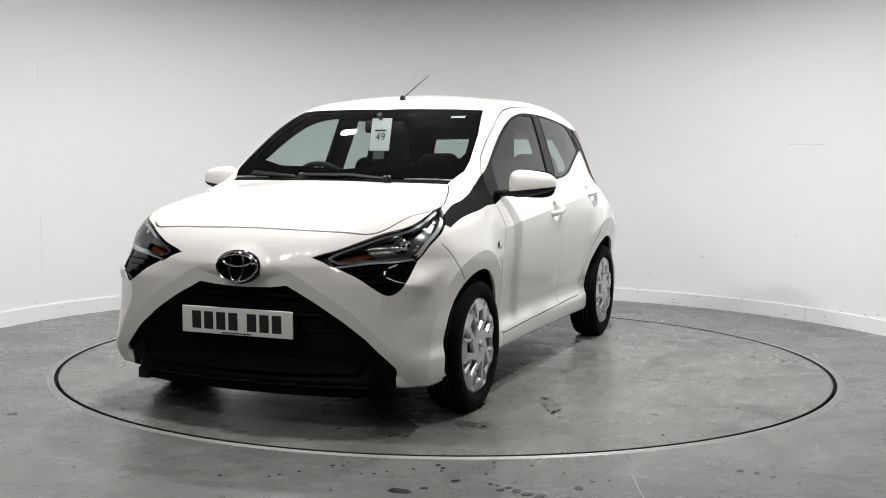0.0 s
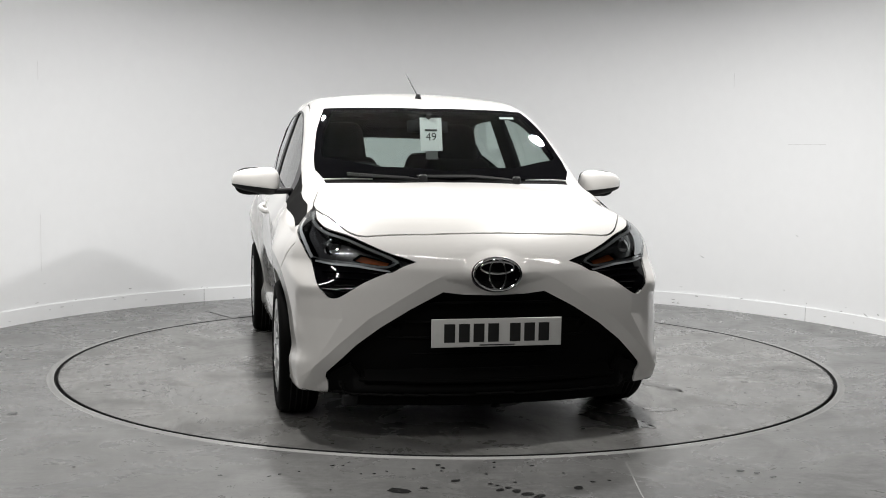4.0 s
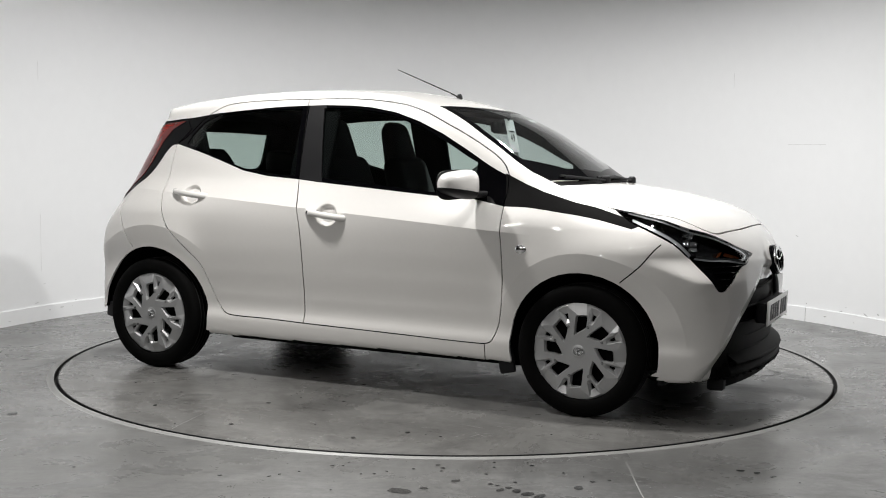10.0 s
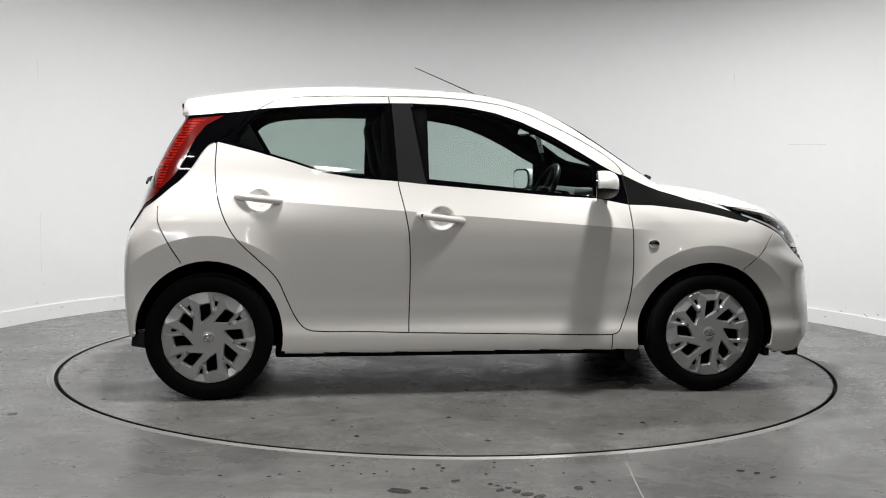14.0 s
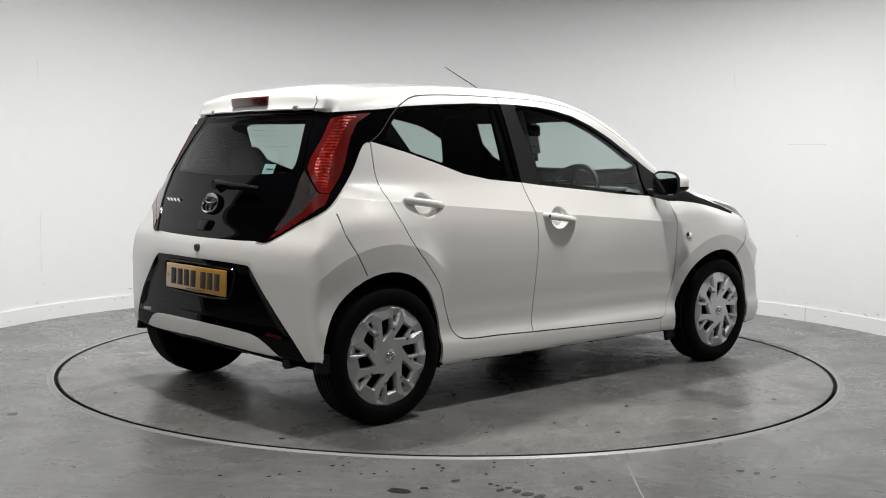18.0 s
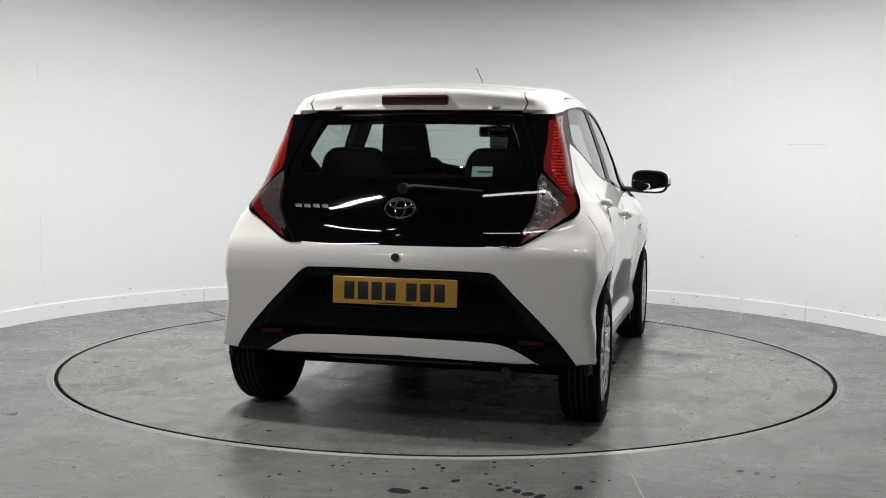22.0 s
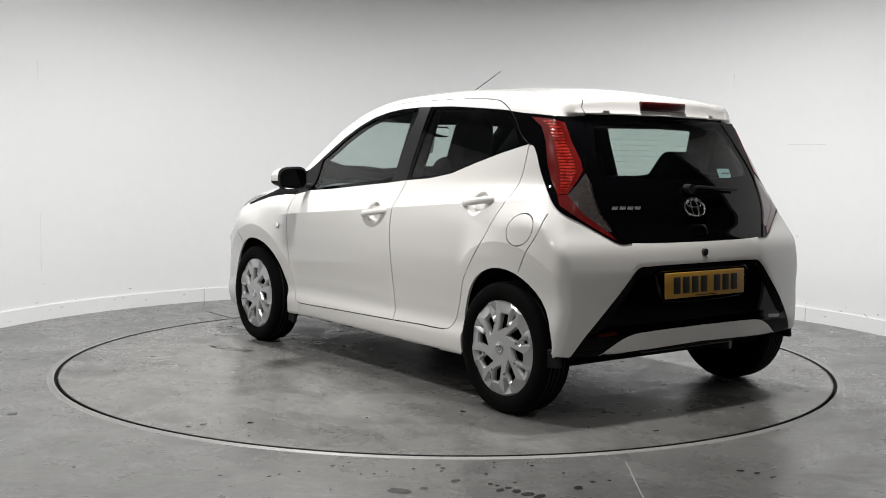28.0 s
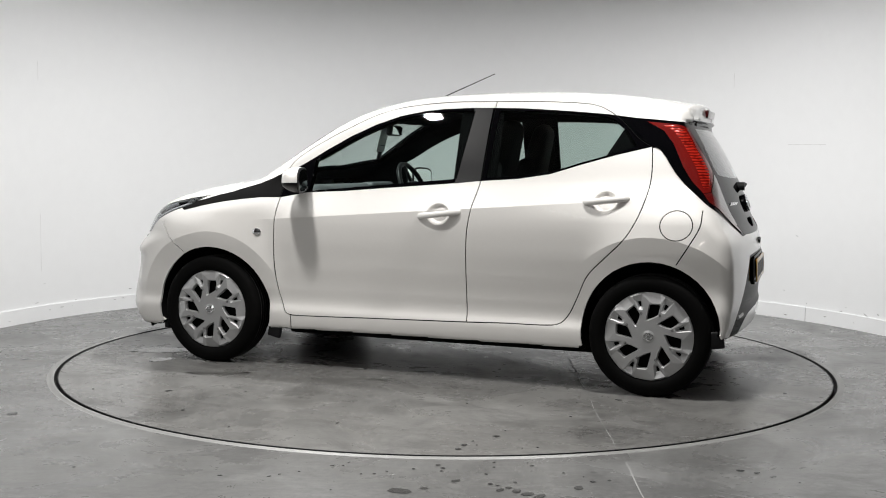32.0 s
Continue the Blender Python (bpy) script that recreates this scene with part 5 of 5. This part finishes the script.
for one, two in zip(rows, rows[1:]):
    for k in range(24):
        dam.faces.new((one[k], one[k + 1], two[k + 1], two[k]))
part("air_dam", dam, GRILLE, car, "black rubber lip under the bumper")
part("chin_shelf", bm, GRILLE, car, "satin black shelf along the bumper's chin")
# ribs of the lower grille and the panels below the lamps
for k in range(5):
    z = .275 + .062 * k + (.012 if k > 3 else 0)
    w = min(.56, .50 - .9 * max(0, z - .36))
    path = [(1.795 - .26 * y * y - .3 * y ** 4, y, z) for y in np.linspace(-w, w, 17)]
    bm = tube(path, .006, 6)
    part("grille_bar", bm, GRILLE, car)
for s in (1, -1):
    for k in range(4):
        z = .655 - .024 * k
        rib = []
        for u in np.linspace(0, 1, 7):
            y = (.43 + .045 * k) + (.655 - .43 - .065 * k) * u
            lo, hi = 1.4, 1.95
            for _ in range(30):
                m = (lo + hi) / 2
                if skin(np.array([m]), np.array([y]), np.array([z]))[0] < 0:
                    lo = m
                else:
                    hi = m
            rib.append((lo - .006, s * y, z))
        part("lamp_rib", tube(rib, .0045, 6), GLOSS_BLACK, car)

# ---- the car's cabin ----
def cushion(size, at, rot, bevel, mat, name, parent, taper=1.0, label=""):
    return part(name, box(size, at, bevel, Euler([radians(k) for k in rot]), taper, 4), mat, parent, label)


part("cabin_floor", box((2.3, 1.30, .04), (-.25, 0, .24), .01), LINING, car, "dark carpeted floor")
for y in (.33, -.33):
    seat = empty("front_seat", car)
    cushion((.50, .50, .16), (.10, y, .50), (0, -8, 0), .06, CLOTH, "seat_cushion", seat)
    cushion((.15, .50, .62), (-.22, y, .81), (0, -16, 0), .055, CLOTH, "seat_back", seat, .74)
    cushion((.12, .29, .32), (-.335, y, 1.15), (0, -14, 0), .055, CLOTH, "head_rest", seat, .76)
bench = empty("rear_seat", car)
cushion((.46, 1.20, .18), (-.72, 0, .52), (0, -6, 0), .06, CLOTH, "seat_cushion", bench)
cushion((.14, 1.18, .46), (-1.02, 0, .80), (0, -18, 0), .05, CLOTH, "seat_back", bench)
for y in (.33, -.33):
    cushion((.10, .40, .19), (-1.13, y, 1.05), (0, -18, 0), .045, CLOTH, "head_rest", bench, .62)
cushion((.42, 1.26, .24), (.83, 0, .82), (0, 8, 0), .08, DASH, "dashboard", car, .92, "dark grey dashboard")
cushion((.10, .34, .06), (.70, -.36, .93), (0, 0, 0), .028, DASH, "instrument_hood", car)
cushion((.05, .26, .20), (.615, 0, .84), (0, 12, 0), .02, GLOSS_BLACK, "radio_panel", car, 1.0, "gloss black radio panel")
for y in (.52, -.58):
    part("air_vent", lathe([(.045, 0), (.045, .012), (.036, .016), (.034, .006), (0, .006)], (.615, y, .885), "X", 24), SILVER_TRIM, car, "round air vent")
hub = Vector((.44, -.34, .905))
lean = Euler((0, radians(-64), 0)).to_matrix()
ringed = [hub + lean @ Vector((.182 * math.cos(k * math.pi / 20), .182 * math.sin(k * math.pi / 20), 0)) for k in range(40)]
steer = part("steering_wheel", tube(ringed, .015, 10, closed=True), SATIN_BLACK, car, "black steering wheel")
part("steering_boss", box((.13, .15, .05), hub, .02, Euler((0, radians(-64), 0))), BLACK, steer)
for k in (0, 120, 240):
    d = lean @ Vector((math.cos(radians(k)) * .175, math.sin(radians(k)) * .175, 0))
    part("steering_spoke", tube([hub, hub + d], .012, 6), BLACK, steer)
part("steering_column", tube([hub, hub + Vector((.28, 0, -.12))], .04, 10), LINING, car)
mirror = part("rear_view_mirror", box((.035, .215, .062), (.44, .005, 1.262), .014, Euler((0, radians(-8), radians(6)))), BLACK, car, "black rear-view mirror")
part("mirror_face", box((.003, .195, .046), (.421, .003, 1.261), .001, Euler((0, radians(-8), radians(6)))), MIRROR, mirror)
part("mirror_stalk", tube([(.45, 0, 1.28), (.50, 0, 1.325)], .014, 8), BLACK, mirror)
tag = part("hanging_card", box((.002, .112, .172), (.505, .010, 1.222), .0006, Euler((0, radians(-14), 0))), CARD, car, "white hanging card with a number")
font = bpy.data.curves.new("card_number", "FONT")
font.body, font.size, font.extrude, font.align_x, font.align_y = "49", .056, .0004, "CENTER", "CENTER"
words = new("card_number", font)
words.data.materials.append(INK)
words.parent = tag
words.matrix_basis = Matrix.Translation((.5100, .010, 1.208)) @ Euler((0, radians(-14), 0)).to_matrix().to_4x4() @ Euler((radians(90), 0, radians(90))).to_matrix().to_4x4()
part("card_bar", box((.001, .062, .008), (.5035, .010, 1.243), 0, Euler((0, radians(-14), 0))), INK, tag, "bar of small print")
part("card_bar", box((.001, .060, .004), (.5115, .010, 1.178), 0, Euler((0, radians(-14), 0))), DASH, tag, "bar of small print")
part("card_ticket", box((.001, .062, .045), (.53, .010, 1.118), 0, Euler((0, radians(-14), 0))), HEADLINING, tag, "grey ticket below the card")
part("screen_sticker", box((.001, .075, .018), (.452, .415, on_top(.452, .415) - .012), 0, Euler((0, radians(-55), 0))), CARD, car, "small white windscreen sticker")
st = part("window_sticker", box((.001, .085, .045), (-1.435, -.315, 1.045), 0, Euler((0, radians(24), 0))), CARD_BLUE, car, "pale blue sticker in the rear window")
part("sticker_bar", box((.001, .05, .006), (-1.4365, -.325, 1.045), 0, Euler((0, radians(24), 0))), DASH, st)
for k in range(9):
    z = 1.045 + .024 * k
    x = TAIL(np.array([z]))[0]
    path = [(x + (.12) * y * y + .004, y, z) for y in np.linspace(-.40, .40, 13)]
    part("heating_wire", tube(path, .0003, 4), SEAL, hatch)
for s in (1, -1):
    part("pillar_lining", box((.22, .03, .42), (-.275, s * .622, 1.165), .012, Euler((radians(s * 20), 0, 0))), LINING, car, "dark door pillar lining")
    part("pillar_lining", box((.16, .03, .30), (-1.06, s * .585, 1.20), .012, Euler((radians(s * 20), radians(-30), 0))), LINING, car, "dark rear pillar lining")

def motions():
    turn = [(0, -111.49), (4, -77.46), (8, -43.53), (12, -9.27), (16, 25.02), (20, 59.02), (24, 92.70), (28, 126.45), (32, 160.45)]
    for thing, shift in ((car, pose(-.043, -.199, 0)), (table, pose(0, 0, 0))):
        walk(thing, [(t, pose(0, 0, 0, 0, 0, a) @ shift) for t, a in turn])


motions()
